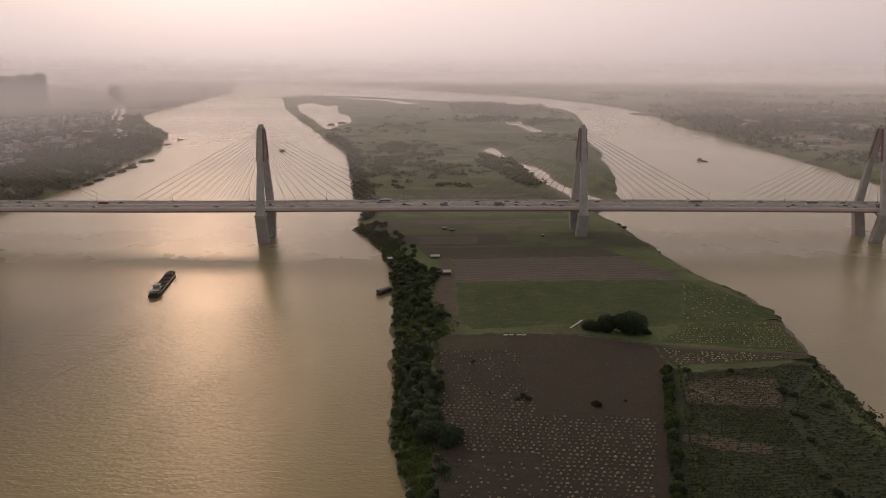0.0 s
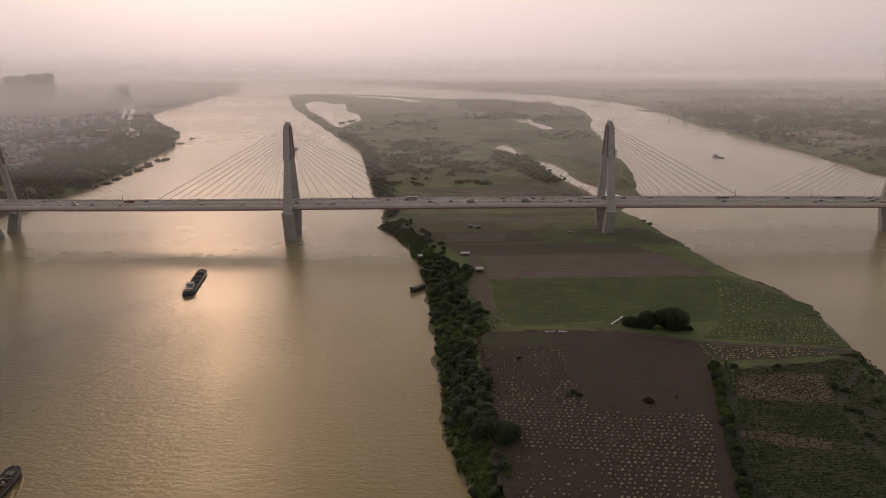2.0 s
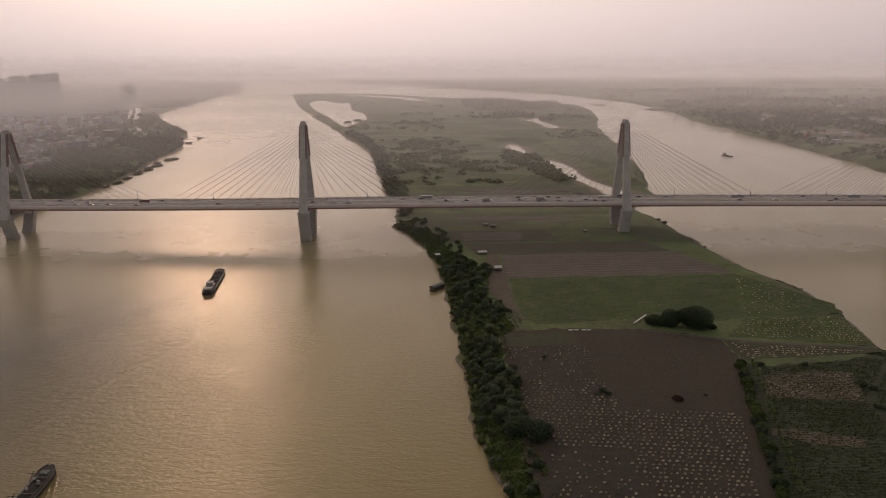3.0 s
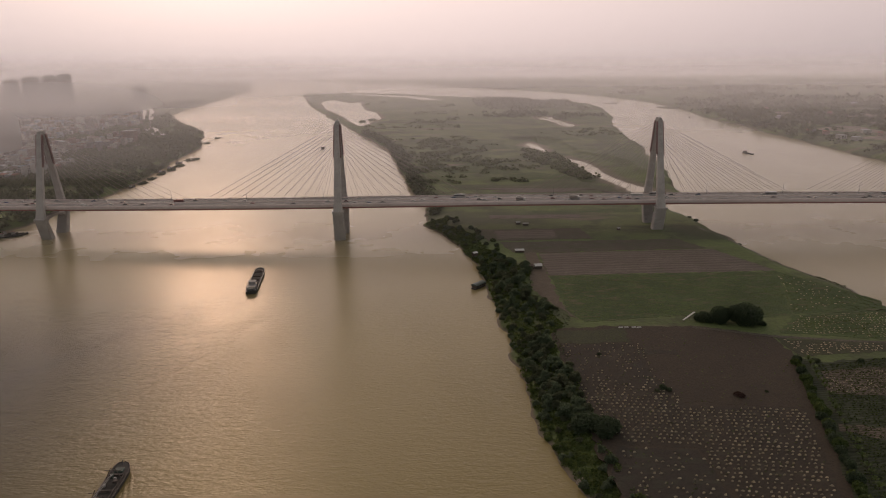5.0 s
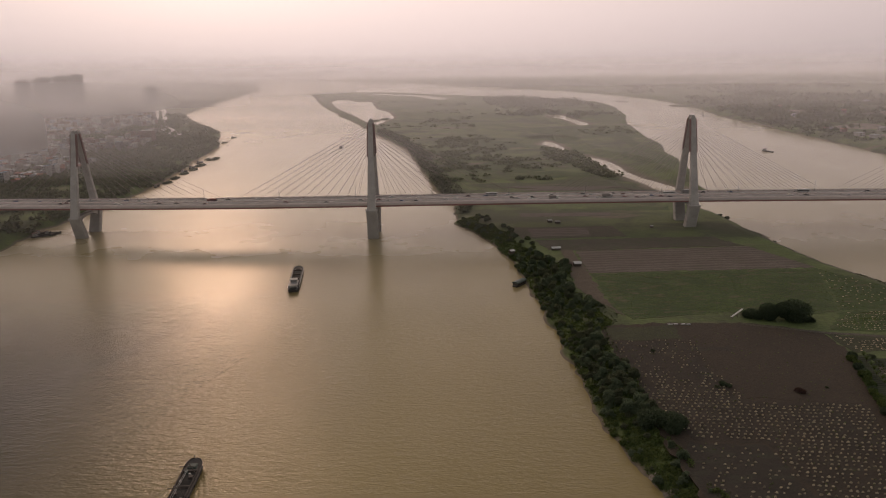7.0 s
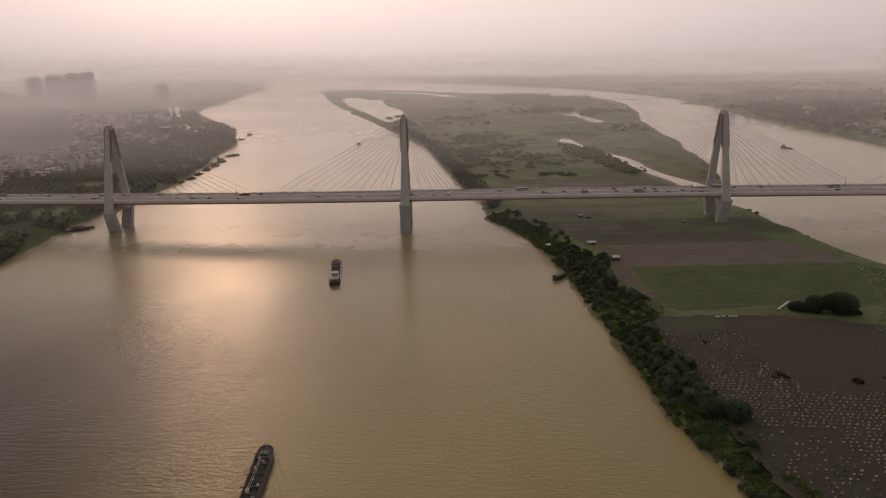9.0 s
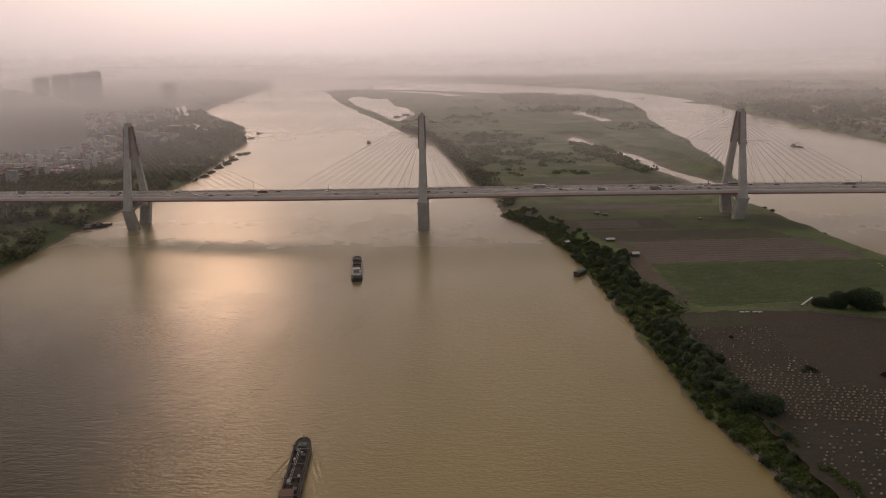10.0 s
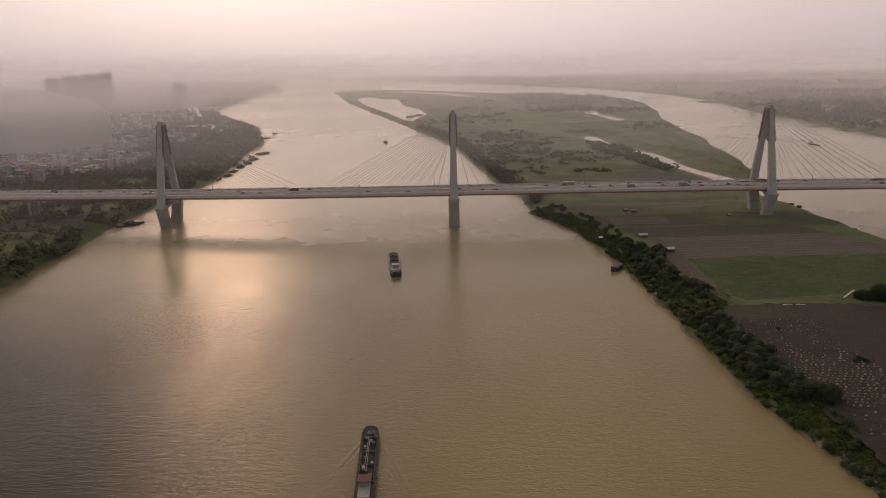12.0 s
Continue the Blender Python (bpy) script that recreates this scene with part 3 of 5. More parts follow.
def make_barge(name, label, long, wide, at, turn, masted):
    """A river cargo boat: open hold, raised bow, cabin at the stern."""
    ob = empty(name, at, label, "barge", "", "", turn)
    h, half = long / 2, wide / 2
    rings = [hull_ring(-h, half * 0.72, -0.7, 2.1), hull_ring(-h + 2, half * 0.9, -1.0, 1.9), hull_ring(-h + 6, half, -1.0, 1.6), hull_ring(h - 12, half, -1.0, 1.5), hull_ring(h - 6, half * 0.98, -1.0, 1.9),
             hull_ring(h - 2.6, half * 0.84, -0.9, 2.5), hull_ring(h - 0.8, half * 0.58, -0.5, 2.9), hull_ring(h, half * 0.32, 0.2, 3.1)]
    part("hull", loft(bmesh.new(), rings), HULL, ob)
    bm = bmesh.new()
    for s in (-1, 1):
        for (xa, ya, za), (xb, yb, zb) in zip([(-h + 6, half, 1.6), (h - 12, half, 1.5), (h - 6, half * 0.98, 1.9), (h - 2.6, half * 0.84, 2.5), (h - 0.8, half * 0.58, 2.9)], [(h - 12, half, 1.5), (h - 6, half * 0.98, 1.9), (h - 2.6, half * 0.84, 2.5), (h - 0.8, half * 0.58, 2.9), (h - 0.1, half * 0.2, 3.1)]):
            tube(bm, (xa, s * ya, za + 0.1), (xb, s * yb, zb + 0.1), 0.22)
    part("gunwale", bm, DECKING if masted else CABIN, ob, "worn rubbing rail")
    bm = bmesh.new()
    x0, x1 = -h + 17, h - 9
    for s in (-1, 1):
        box(bm, x0, x1, *sorted((s * half * 0.74, s * half * 0.80)), 1.4, 2.6)
        box(bm, x0, x1, *sorted((s * half * 0.80, s * half * 0.97)), 1.52, 1.62)
    for x in (x0, x0 + (x1 - x0) * 0.36, x0 + (x1 - x0) * 0.66, x1):
        box(bm, x - 0.3, x + 0.3, -half * 0.8, half * 0.8, 1.4, 2.65)
    part("coaming", bm, DECKING, ob, "rusty raised hold coaming")
    for s in () if masted else (-1, 1):
        part("side_deck", box(bmesh.new(), x0 - 2, x1 + 3, *sorted((s * half * 0.82, s * half * 0.96)), 1.60, 1.70), CABIN, ob, "pale worn side deck")
    part("fore_deck", box(bmesh.new(), h - 8.4, h - 3.2, -half * 0.62, half * 0.62, 1.7, 2.05), DECKING if masted else STEEL, ob, "worn steel fore deck")
    for k, (fa, fb) in enumerate(((0.02, 0.34), (0.38, 0.64), (0.68, 0.98))):
        bm = bmesh.new()
        xa, xb = x0 + (x1 - x0) * fa, x0 + (x1 - x0) * fb
        rows = []
        for i in range(9):
            x = xa + (xb - xa) * i / 8
            rows.append([(x, y, 1.62 + 0.5 * math.sin(math.pi * i / 8) * (1 - (y / half) ** 2 * 1.4) + 0.1 * rng.random()) for y in np.linspace(-half * 0.74, half * 0.74, 7)])
        part("cargo", loft(bm, rows, closed=False), HOLD, ob, "dark wet sand cargo")
    bm = bmesh.new()
    slim = 0.72 if masted else 1.0
    loft(bm, [rect(-h + 9.4, 0, 1.5, 5.4, half * 0.72 * slim, 0.3), rect(-h + 9.4, 0, 4.2, 5.3, half * 0.70 * slim, 0.3)])
    cabin = part("cabin", bm, CABIN, ob)
    bm = bmesh.new()
    loft(bm, [rect(-h + 9.2, 0, 4.2, 6.1, half * 0.82 * slim, 0.3), rect(-h + 9.2, 0, 4.45, 6.0, half * 0.80 * slim, 0.3)])
    part("cabin_roof", bm, CABIN if masted else STEEL, cabin)
    bm = bmesh.new()
    loft(bm, [rect(-h + 12.6, 0, 4.4, 2.0, half * 0.55, 0.2), rect(-h + 12.6, 0, 6.3, 1.9, half * 0.52, 0.2)])
    bridge_house = part("wheelhouse", bm, CABIN, ob)
    part("wheelhouse_roof", loft(bmesh.new(), [rect(-h + 12.8, 0, 6.3, 2.7, half * 0.72, 0.3), rect(-h + 12.8, 0, 6.55, 2.5, half * 0.66, 0.3)]), RED_ROOF if masted else CABIN, bridge_house)
    for s in (-1, 1):
        for k in range(4):
            x = -h + 5.6 + 2.4 * k
            part("cabin_window", box(bmesh.new(), x, x + 1.2, *sorted((s * half * 0.69 * slim, s * half * 0.735 * slim)), 2.7, 3.6), GLASS, cabin)
    part("windscreen", box(bmesh.new(), -h + 14.4, -h + 14.62, -half * 0.48, half * 0.48, 5.1, 6.0), GLASS, bridge_house)
    part("stern_canopy", loft(bmesh.new(), [rect(-h + 2.2, 0, 3.9, 1.9, half * 0.66, 0.2), rect(-h + 2.2, 0, 4.05, 1.8, half * 0.62, 0.2)]), GREEN_PAINT, ob)
    bm = bmesh.new()
    for s in (-1, 1):
        for x in (-h + 0.7, -h + 3.6):
            tube(bm, (x, s * half * 0.55, 1.9), (x, s * half * 0.55, 3.95), 0.07)
    part("canopy_frame", bm, STEEL, ob)
    bm = bmesh.new()
    loft(bm, [rect(h - 5.5, 0, 1.9, 1.6, half * 0.5, 0.2), rect(h - 5.5, 0, 2.9, 1.5, half * 0.46, 0.2)])
    part("bow_locker", bm, GREEN_PAINT if masted else DECKING, ob)
    bm = bmesh.new()
    tube(bm, (h - 4, -0.9, 2.3), (h - 4, 0.9, 2.3), 0.45, sides=10)
    part("anchor_winch", bm, STEEL, ob)
    part("bow_post", tube(bmesh.new(), (h - 1.5, 0, 2.6), (h - 1.5, 0, 5.2), 0.1), STEEL, ob)
    if masted:
        # a self-unloading boat with a conveyor boom, frames and clutter over its hold
        for x in (x0 + 6, x0 + 15, x1 - 3):
            bm = bmesh.new()
            for s in (-1, 1):
                tube(bm, (x, s * half * 0.8, 2.6), (x + 0.4, s * 0.7, 7.2), 0.16)
            tube(bm, (x + 0.4, -half * 0.9, 6.0), (x + 0.4, half * 0.9, 6.0), 0.14)
            part("derrick_frame", bm, DECKING, ob, "rusty steel derrick frame")
        bm = bmesh.new()
        for s in (-0.6, 0.6):
            tube(bm, (x0 + 1, s * 0.7, 6.6), (x1 - 4, s * 0.5, 5.2), 0.09)
        for k in range(14):
            f = k / 14
            tube(bm, (bent(x0 + 1, x1 - 4, f), -0.4, bent(6.6, 5.2, f)), (bent(x0 + 1, x1 - 4, f + 0.07), 0.4, bent(6.6, 5.2, f + 0.07)), 0.05)
        part("conveyor_boom", bm, CABIN, ob, "pale worn lattice conveyor boom")
        for x, y, w, d, m in ((x0 + 4, -1.6, 2.4, 1.6, GREEN_PAINT), (x0 + 10, 1.7, 3.0, 1.2, CABIN), (x1 - 5, -1.5, 1.8, 1.8, DECKING), (x1 - 1, 1.4, 2.2, 1.2, GREEN_PAINT), (x0 + 13, -1.9, 1.6, 1.0, CABIN), (x0 + 17, 1.2, 1.2, 1.2, DECKING), (x1 - 8, 1.8, 1.4, 0.8, CABIN), (x1 - 3, -0.6, 1.0, 1.0, CABIN), (x0 + 7, 0.3, 1.2, 0.9, DECKING)):
            part("deck_crate", box(bmesh.new(), x - w / 2, x + w / 2, y - d / 2, y + d / 2, 1.9, 3.0, 0.08), m, ob)
    for k, (x, s) in enumerate(((-h + 16, 1), (-8, 1), (4, 1), (12, 1), (-h + 16, -1), (-8, -1), (4, -1), (12, -1))):
        tyre = bmesh.new()
        tube(tyre, (x, s * half, 0.7), (x, s * (half + 0.25), 0.7), 0.5, sides=10)
        part("tyre_fender", tyre, RUBBER, ob)
    return ob


make_barge("cargo_barge", "dark river cargo barge with an open hold and pale stern cabin", 60, 8.4, (-216, 552, 0), 96, False)
make_barge("sand_barge", "dark self-unloading sand barge with a pale and red cabin", 60, 7.6, (-208, 256, 0), 92.5, True)



def wake(name, x, y, half, runs, spread, label):
    """Low crested waves that spread and die away behind (x, y), the boat's bow or stern."""
    bm = bmesh.new()
    for s in (-1, 1):
        for start, length, high in runs:
            rows = []
            for i in range(26):
                f = i / 25
                cx, cy = x + s * (half + f * length * spread), y - start - f * length
                wide = 1.0 + 1.6 * f
                tall = high * (1 - f) ** 0.7 + 0.01
                rows.append([(cx - wide * s, cy, -0.05), (cx - wide * 0.2 * s, cy, tall * 0.8), (cx + wide * 0.2 * s, cy, tall), (cx + wide * s, cy, -0.05)])
            loft(bm, rows, closed=False)
    tagged(mesh_object(name, bm, WATER, smooth=True), label, "wake", kind="structure")


wake("water_wake", -208, 281, 3.6, ((0, 50, 0.15), (7, 42, 0.10), (13, 34, 0.06)), 0.34, "low spreading bow waves on the brown river")


def make_house_boat(at, turn, long=19.0, name="house_boat"):
    ob = empty(name, at, "low dark houseboat moored beside the muddy bank", "houseboat", "", "", turn)
    h = long / 2
    part("hull", loft(bmesh.new(), [hull_ring(-h, 1.8, -0.4, 1.0), hull_ring(-h + 2, 2.4, -0.5, 0.8), hull_ring(h - 3, 2.4, -0.5, 0.8), hull_ring(h, 1.2, -0.1, 1.3)]), HULL, ob)
    part("cabin", box(bmesh.new(), -h + 1, h - 3.2, -2.1, 2.1, 0.7, 2.9, 0.1), DECKING, ob)
    rows = [[(x, 2.7 * math.cos(a), 2.7 + 1.3 * math.sin(a)) for a in np.linspace(0, math.pi, 9)] for x in (-h + 0.6, h - 2.8)]
    part("roof", loft(bmesh.new(), rows), GREEN_PAINT, ob, "weathered grey-green arched roof")
    for k in range(4):
        for s in (-1, 1):
            x = -h + 2.5 + 3.2 * k
            part("window", box(bmesh.new(), x, x + 1.2, *sorted((s * 2.08, s * 2.16)), 1.5, 2.3), GLASS, ob)
    return ob


make_house_boat((-44, 533, 0), 52, 16.0)


def make_small_boat(at, turn, long, label, group="boats on the river"):
    ob = empty("river_boat", at, label, "boat", group, "", turn)
    h, w = long / 2, long * 0.1
    part("hull", loft(bmesh.new(), [hull_ring(-h, w * 0.8, -0.5, 1.4), hull_ring(-h * 0.7, w, -0.6, 1.1), hull_ring(h * 0.6, w, -0.6, 1.2), hull_ring(h * 0.9, w * 0.5, -0.4, 1.9), hull_ring(h, w * 0.12, 0.0, 2.3)]), HULL, ob)
    part("cargo", loft(bmesh.new(), [rect(h * 0.15, 0, 1.1, h * 0.5, w * 0.8, 0.2), rect(h * 0.15, 0, 2.0, h * 0.4, w * 0.5, 0.2)]), HOLD, ob)
    cabin = part("cabin", box(bmesh.new(), -h * 0.85, -h * 0.45, -w * 0.8, w * 0.8, 1.1, 4.2, 0.1), CABIN, ob)
    part("cabin_roof", box(bmesh.new(), -h * 0.9, -h * 0.4, -w * 0.95, w * 0.95, 4.2, 4.45, 0.05), RED_ROOF, cabin)
    return ob


for x, y, turn, long in ((-288, 1400, 95, 38), (454, 1254, -72, 26), (522, 2565, 160, 44), (-560, 2900, 90, 40), (-240, 3300, 100, 40), (-491, 1160, 80, 18), (-496, 1215, 75, 18), (-540, 1590, 60, 16),
                         (-490, 1120, 78, 16), (-484, 990, 85, 15), (-494, 712, 30, 22), (-489, 720, 40, 16), (-499, 722, 35, 14), (598, 1990, 80, 20)):
    make_small_boat((x, y, 0), turn, long, "dark wooden cargo boat with a small stern cabin")

# ---- fields on the island ----


def soil(name, dark, light, rows=0.0, turn=0.0, weeds=None, amount=0.5, ridge=0.55):
    """Worked earth with furrows of the given spacing, and patches of weeds or stubble."""
    m, n = material(name)
    p = n.place()
    a, b = n.noise(0.05, 4.0, 0.6, p), n.noise(0.9, 4.0, 0.65, p)
    dark, light, weeds = (tuple(0.62 * v for v in c) if c else c for c in (dark, light, weeds))
    colour = n.mix(n.step(a, 0.35, 0.65), dark, light)
    colour = n.mix(n.step(b, 0.38, 0.66, 0.0, 0.9), colour, tuple(c * 0.48 for c in dark))
    if weeds:
        c = n.noise(0.16, 4.0, 0.7, p, (0.5, 1.3, 1.0))
        colour = n.mix(n.step(c, 1 - amount - 0.08, 1 - amount + 0.12), colour, weeds)
    height = b
    if rows:
        m2 = n.tree.nodes.new("ShaderNodeMapping")
        m2.inputs["Rotation"].default_value = (0, 0, radians(turn))
        n.feed(m2.inputs["Vector"], p)
        wave = n.tree.nodes.new("ShaderNodeTexWave")
        wave.bands_direction = "Y"
        wave.inputs["Scale"].default_value = 0.314 / rows
        wave.inputs["Distortion"].default_value = 5.0
        wave.inputs["Detail"].default_value = 2.0
        wave.inputs["Detail Scale"].default_value = 0.6
        n.feed(wave.inputs["Vector"], m2.outputs[0])
        colour = n.mix(n.math("MULTIPLY", wave.outputs["Fac"], ridge), colour, tuple(c * 1.55 for c in light))
        height = n.math("ADD", n.math("MULTIPLY", b, 0.8), n.math("MULTIPLY", wave.outputs["Fac"], 0.5))
    bsdf = n.add("ShaderNodeBsdfPrincipled", Base_Color=colour, Roughness=0.95)
    n.feed(bsdf.inputs["Normal"], n.bump(height, 0.6, 0.4))
    finish(n, bsdf.outputs[0])
    return m


EARTH = soil("ploughed_brown_earth", (0.054, 0.036, 0.018), (0.070, 0.047, 0.024), 0.0)
EARTH_ROWS = soil("raked_dark_earth", (0.037, 0.027, 0.016), (0.050, 0.037, 0.023), 0.0, 5, (0.048, 0.048, 0.026), 0.45)
STRAW_EARTH = soil("mulched_earth", (0.039, 0.027, 0.014), (0.056, 0.038, 0.020), 0.0, 8, (0.062, 0.054, 0.030), 0.4)
GREY_ROWS = soil("grey_furrowed_earth", (0.135, 0.106, 0.084), (0.178, 0.142, 0.114), 6.5, -2, (0.09, 0.088, 0.05), 0.42, 0.22)
STUBBLE = soil("dry_stubble", (0.092, 0.070, 0.047), (0.135, 0.105, 0.072), 1.8, -8, (0.065, 0.065, 0.032), 0.35)
CROP_SOIL = soil("earth_under_crops", (0.019, 0.027, 0.007), (0.029, 0.039, 0.010), 2.2, -6, (0.042, 0.054, 0.020), 0.5)
PASTURE = soil("bright_green_crop", (0.054, 0.096, 0.013), (0.088, 0.142, 0.022), 0.0, -3, (0.125, 0.108, 0.052), 0.42, 0.10)
DARK_GRASS = soil("dark_rough_grass", (0.050, 0.056, 0.018), (0.072, 0.078, 0.024), 0.0, 0, (0.075, 0.07, 0.04), 0.3)
MIXED = soil("brown_earth_with_grass", (0.092, 0.074, 0.050), (0.120, 0.096, 0.066), 3.4, -2, (0.062, 0.070, 0.026), 0.5, 0.2)
PATH_DUST = soil("pale_dirt_track", (0.10, 0.082, 0.062), (0.15, 0.122, 0.094), 0.0, 0, (0.07, 0.07, 0.04), 0.3)


def wobble(corners, step=4.0, amount=0.7, seed=0):
    """The outline of a field with its straight sides made slightly uneven."""
    r, out = random.Random(seed), []
    for (ax, ay), (bx, by) in zip(corners, corners[1:] + corners[:1]):
        count = max(1, int(math.hypot(bx - ax, by - ay) / step))
        for i in range(count):
            f = i / count
            j = amount if i else 0
            out.append((ax + (bx - ax) * f + r.uniform(-j, j), ay + (by - ay) * f + r.uniform(-j, j)))
    return out


field_count = 0


def field(corners, mat, label, lift=0.06, name="field", amount=1.5):
    global field_count
    field_count += 1
    bm = bmesh.new()
    ring = wobble(corners, seed=field_count, amount=amount)
    top = [bm.verts.new((x, y, 7.0 + lift)) for x, y in ring]
    low = [bm.verts.new((x, y, 6.6)) for x, y in ring]
    face = bm.faces.new(top)
    for i in range(len(ring)):
        j = (i + 1) % len(ring)
        bm.faces.new((top[j], top[i], low[i], low[j]))
    bmesh.ops.triangulate(bm, faces=[face])
    bmesh.ops.recalc_face_normals(bm, faces=bm.faces)
    return tagged(mesh_object(f"{name}_{field_count}", bm, mat), label, "field", kind="structure")


BROWN = [(-5, 422), (36, 427), (80, 424), (118, 409), (116, 371), (97, 319), (38, 327), (36, 400), (-4, 404)]
STRAW = [(-5, 402), (41, 402), (42, 322), (97, 318), (66, 215), (38, 215), (34, 284), (4, 288), (-6, 330)]
field([(-6, 426), (36, 430), (82, 427), (121, 411), (121, 371), (72, 212), (-5, 212), (-8, 268), (-9, 330), (-8, 404)], EARTH, "bare earth between the brown fields", 0.02)
field(BROWN, EARTH, "freshly ploughed bare brown field")
field([(36, 391), (58, 390), (58, 384), (36, 385)], EARTH_ROWS, "freshly raked darker patch of earth", 0.085, "field", 1.0)
field([(28, 372), (35, 373), (36, 345), (27, 347)], EARTH_ROWS, "narrow darker strip of raked earth", 0.085, "field", 1.2)
field([(-5, 421), (37, 425), (37, 402), (-5, 402)], DARK_GRASS, "strip of olive weeds on the brown field", 0.075)
field(STRAW, STRAW_EARTH, "brown vegetable field dotted with straw heaps", 0.045)
field([(2, 286), (33, 282), (37, 215), (-2, 215), (-6, 268)], EARTH_ROWS, "dark raked field with faint rows")
field([(9, 535), (183, 541), (150, 447), (128, 440), (75, 446), (16, 436), (9, 460)], PASTURE, "bright green field of low crops")
field([(184, 539), (203, 505), (221, 470), (214, 452), (152, 446)], PASTURE, "green crop strip beside the river bank", 0.05)
field([(118, 376), (128, 376), (82, 212), (70, 212)], CROP_SOIL, "strip of dark weeds under the hedge", 0.04)


def inland(y, x0=120.0, x1=300.0):
    """The eastern rim of the island's flat top."""
    xs = np.arange(x0, x1, 0.5)
    return float(xs[land_height(xs, np.full(xs.size, float(y))) > 6.4].max()) - 1.5


field([(156, 334)] + [(inland(y), y) for y in (384, 360, 335, 310, 285, 260, 235, 212)] + [(128, 212)], CROP_SOIL, "dark grassy slope towards the water", 0.03)
field([(128, 414), (206, 397), (213, 450), (150, 444)], PASTURE, "green field with pale heaps in rows", 0.07)
field([(122, 406), (205, 393), (204, 388), (124, 378)], DARK_GRASS, "green strip with pale heaps in rows", 0.07)
field([(80, 427), (121, 411), (160, 402), (206, 396), (206, 393), (160, 399), (121, 407), (79, 424)], PATH_DUST, "narrow pale dirt track between fields", 0.10, "path", 0.3)
field([(127, 371), (172, 376), (198, 384), (203, 380), (163, 328), (140, 215), (74, 215), (92, 262)], CROP_SOIL, "dark green field of crop rows", 0.05)
field([(124, 359), (148, 363), (173, 362), (160, 328), (136, 331), (115, 333)], STUBBLE, "patch of dry pale stubble", 0.11, "field", 1.4)
field([(104, 303), (122, 299), (139, 291), (136, 285), (118, 288), (101, 296)], STUBBLE, "narrow patch of dry pale stubble", 0.11, "field", 2.0)
field([(10, 601), (158, 609), (183, 543), (9, 537)], GREY_ROWS, "grey-brown furrowed field")
field([(-2, 604), (8, 604), (8, 470), (13, 440), (2, 470), (-7, 500), (-6, 540)], STUBBLE, "strip of bare pale earth beside the trees", 0.08)
field([(-20, 640), (140, 645), (156, 611), (10, 603), (-12, 606)], MIXED, "half-green brown field under the bridge")
field([(-40, 690), (60, 692), (66, 650), (-30, 645)], MIXED, "bare brown earth with rough grass near the bridge")
field([(-21, 754), (72, 753), (71, 737), (-21, 737)], GREY_ROWS, "small bare plot behind the bridge", 0.05)
field([(-21, 684), (35, 686), (33, 655), (-21, 651)], GREY_ROWS, "pale bare plot beside the bridge", 0.085)
field([(25, 787), (142, 786), (137, 761), (25, 766)], PASTURE, "green plot behind the bridge", 0.05)

# ---- plants ----


def foliage(name, dark, light, rough=0.75):
    m, n = material(name)
    island = n.tree.nodes.new("ShaderNodeNewGeometry").outputs["Random Per Island"]
    rnd = n.tree.nodes.new("ShaderNodeObjectInfo").outputs["Random"]
    colour = n.mix(island, dark, light)
    colour = n.mix(1.0, colour, n.mix(rnd, (0.72, 0.75, 0.7), (1.1, 1.05, 1.0)), "MULTIPLY")
    front = n.add("ShaderNodeBsdfPrincipled", Base_Color=colour, Roughness=rough)
    back = n.add("ShaderNodeBsdfTranslucent", Color=colour)
    mixed = n.add("ShaderNodeMixShader", Fac=0.5)
    n.feed(mixed.inputs[1], front.outputs[0])
    n.feed(mixed.inputs[2], back.outputs[0])
    finish(n, mixed.outputs[0])
    return m


LEAF = foliage("dark_tree_leaves", (0.096, 0.130, 0.080), (0.155, 0.195, 0.115))
LEAF_DEEP = foliage("deep_green_leaves", (0.046, 0.068, 0.038), (0.082, 0.112, 0.060))
LEAF_OLIVE = foliage("olive_tree_leaves", (0.082, 0.100, 0.058), (0.140, 0.156, 0.090))
LEAF_BRIGHT = foliage("fresh_green_leaves", (0.056, 0.086, 0.020), (0.118, 0.158, 0.042))
CROP = foliage("crop_leaves", (0.074, 0.104, 0.026), (0.126, 0.160, 0.044))
CROP_DARK = foliage("dark_crop_leaves", (0.040, 0.058, 0.015), (0.078, 0.104, 0.028))
STRAW_MAT = foliage("pale_straw", (0.46, 0.385, 0.295), (0.76, 0.65, 0.51), 0.9)
MEADOW_SCRUB = foliage("soft_meadow_scrub", (0.088, 0.102, 0.052), (0.122, 0.142, 0.068))
FAR_LEAF = foliage("distant_tree_leaves", (0.080, 0.090, 0.056), (0.112, 0.122, 0.072))
BARK = plain("bark", (0.06, 0.045, 0.035), (0.11, 0.085, 0.065), 0.9, 2.0)


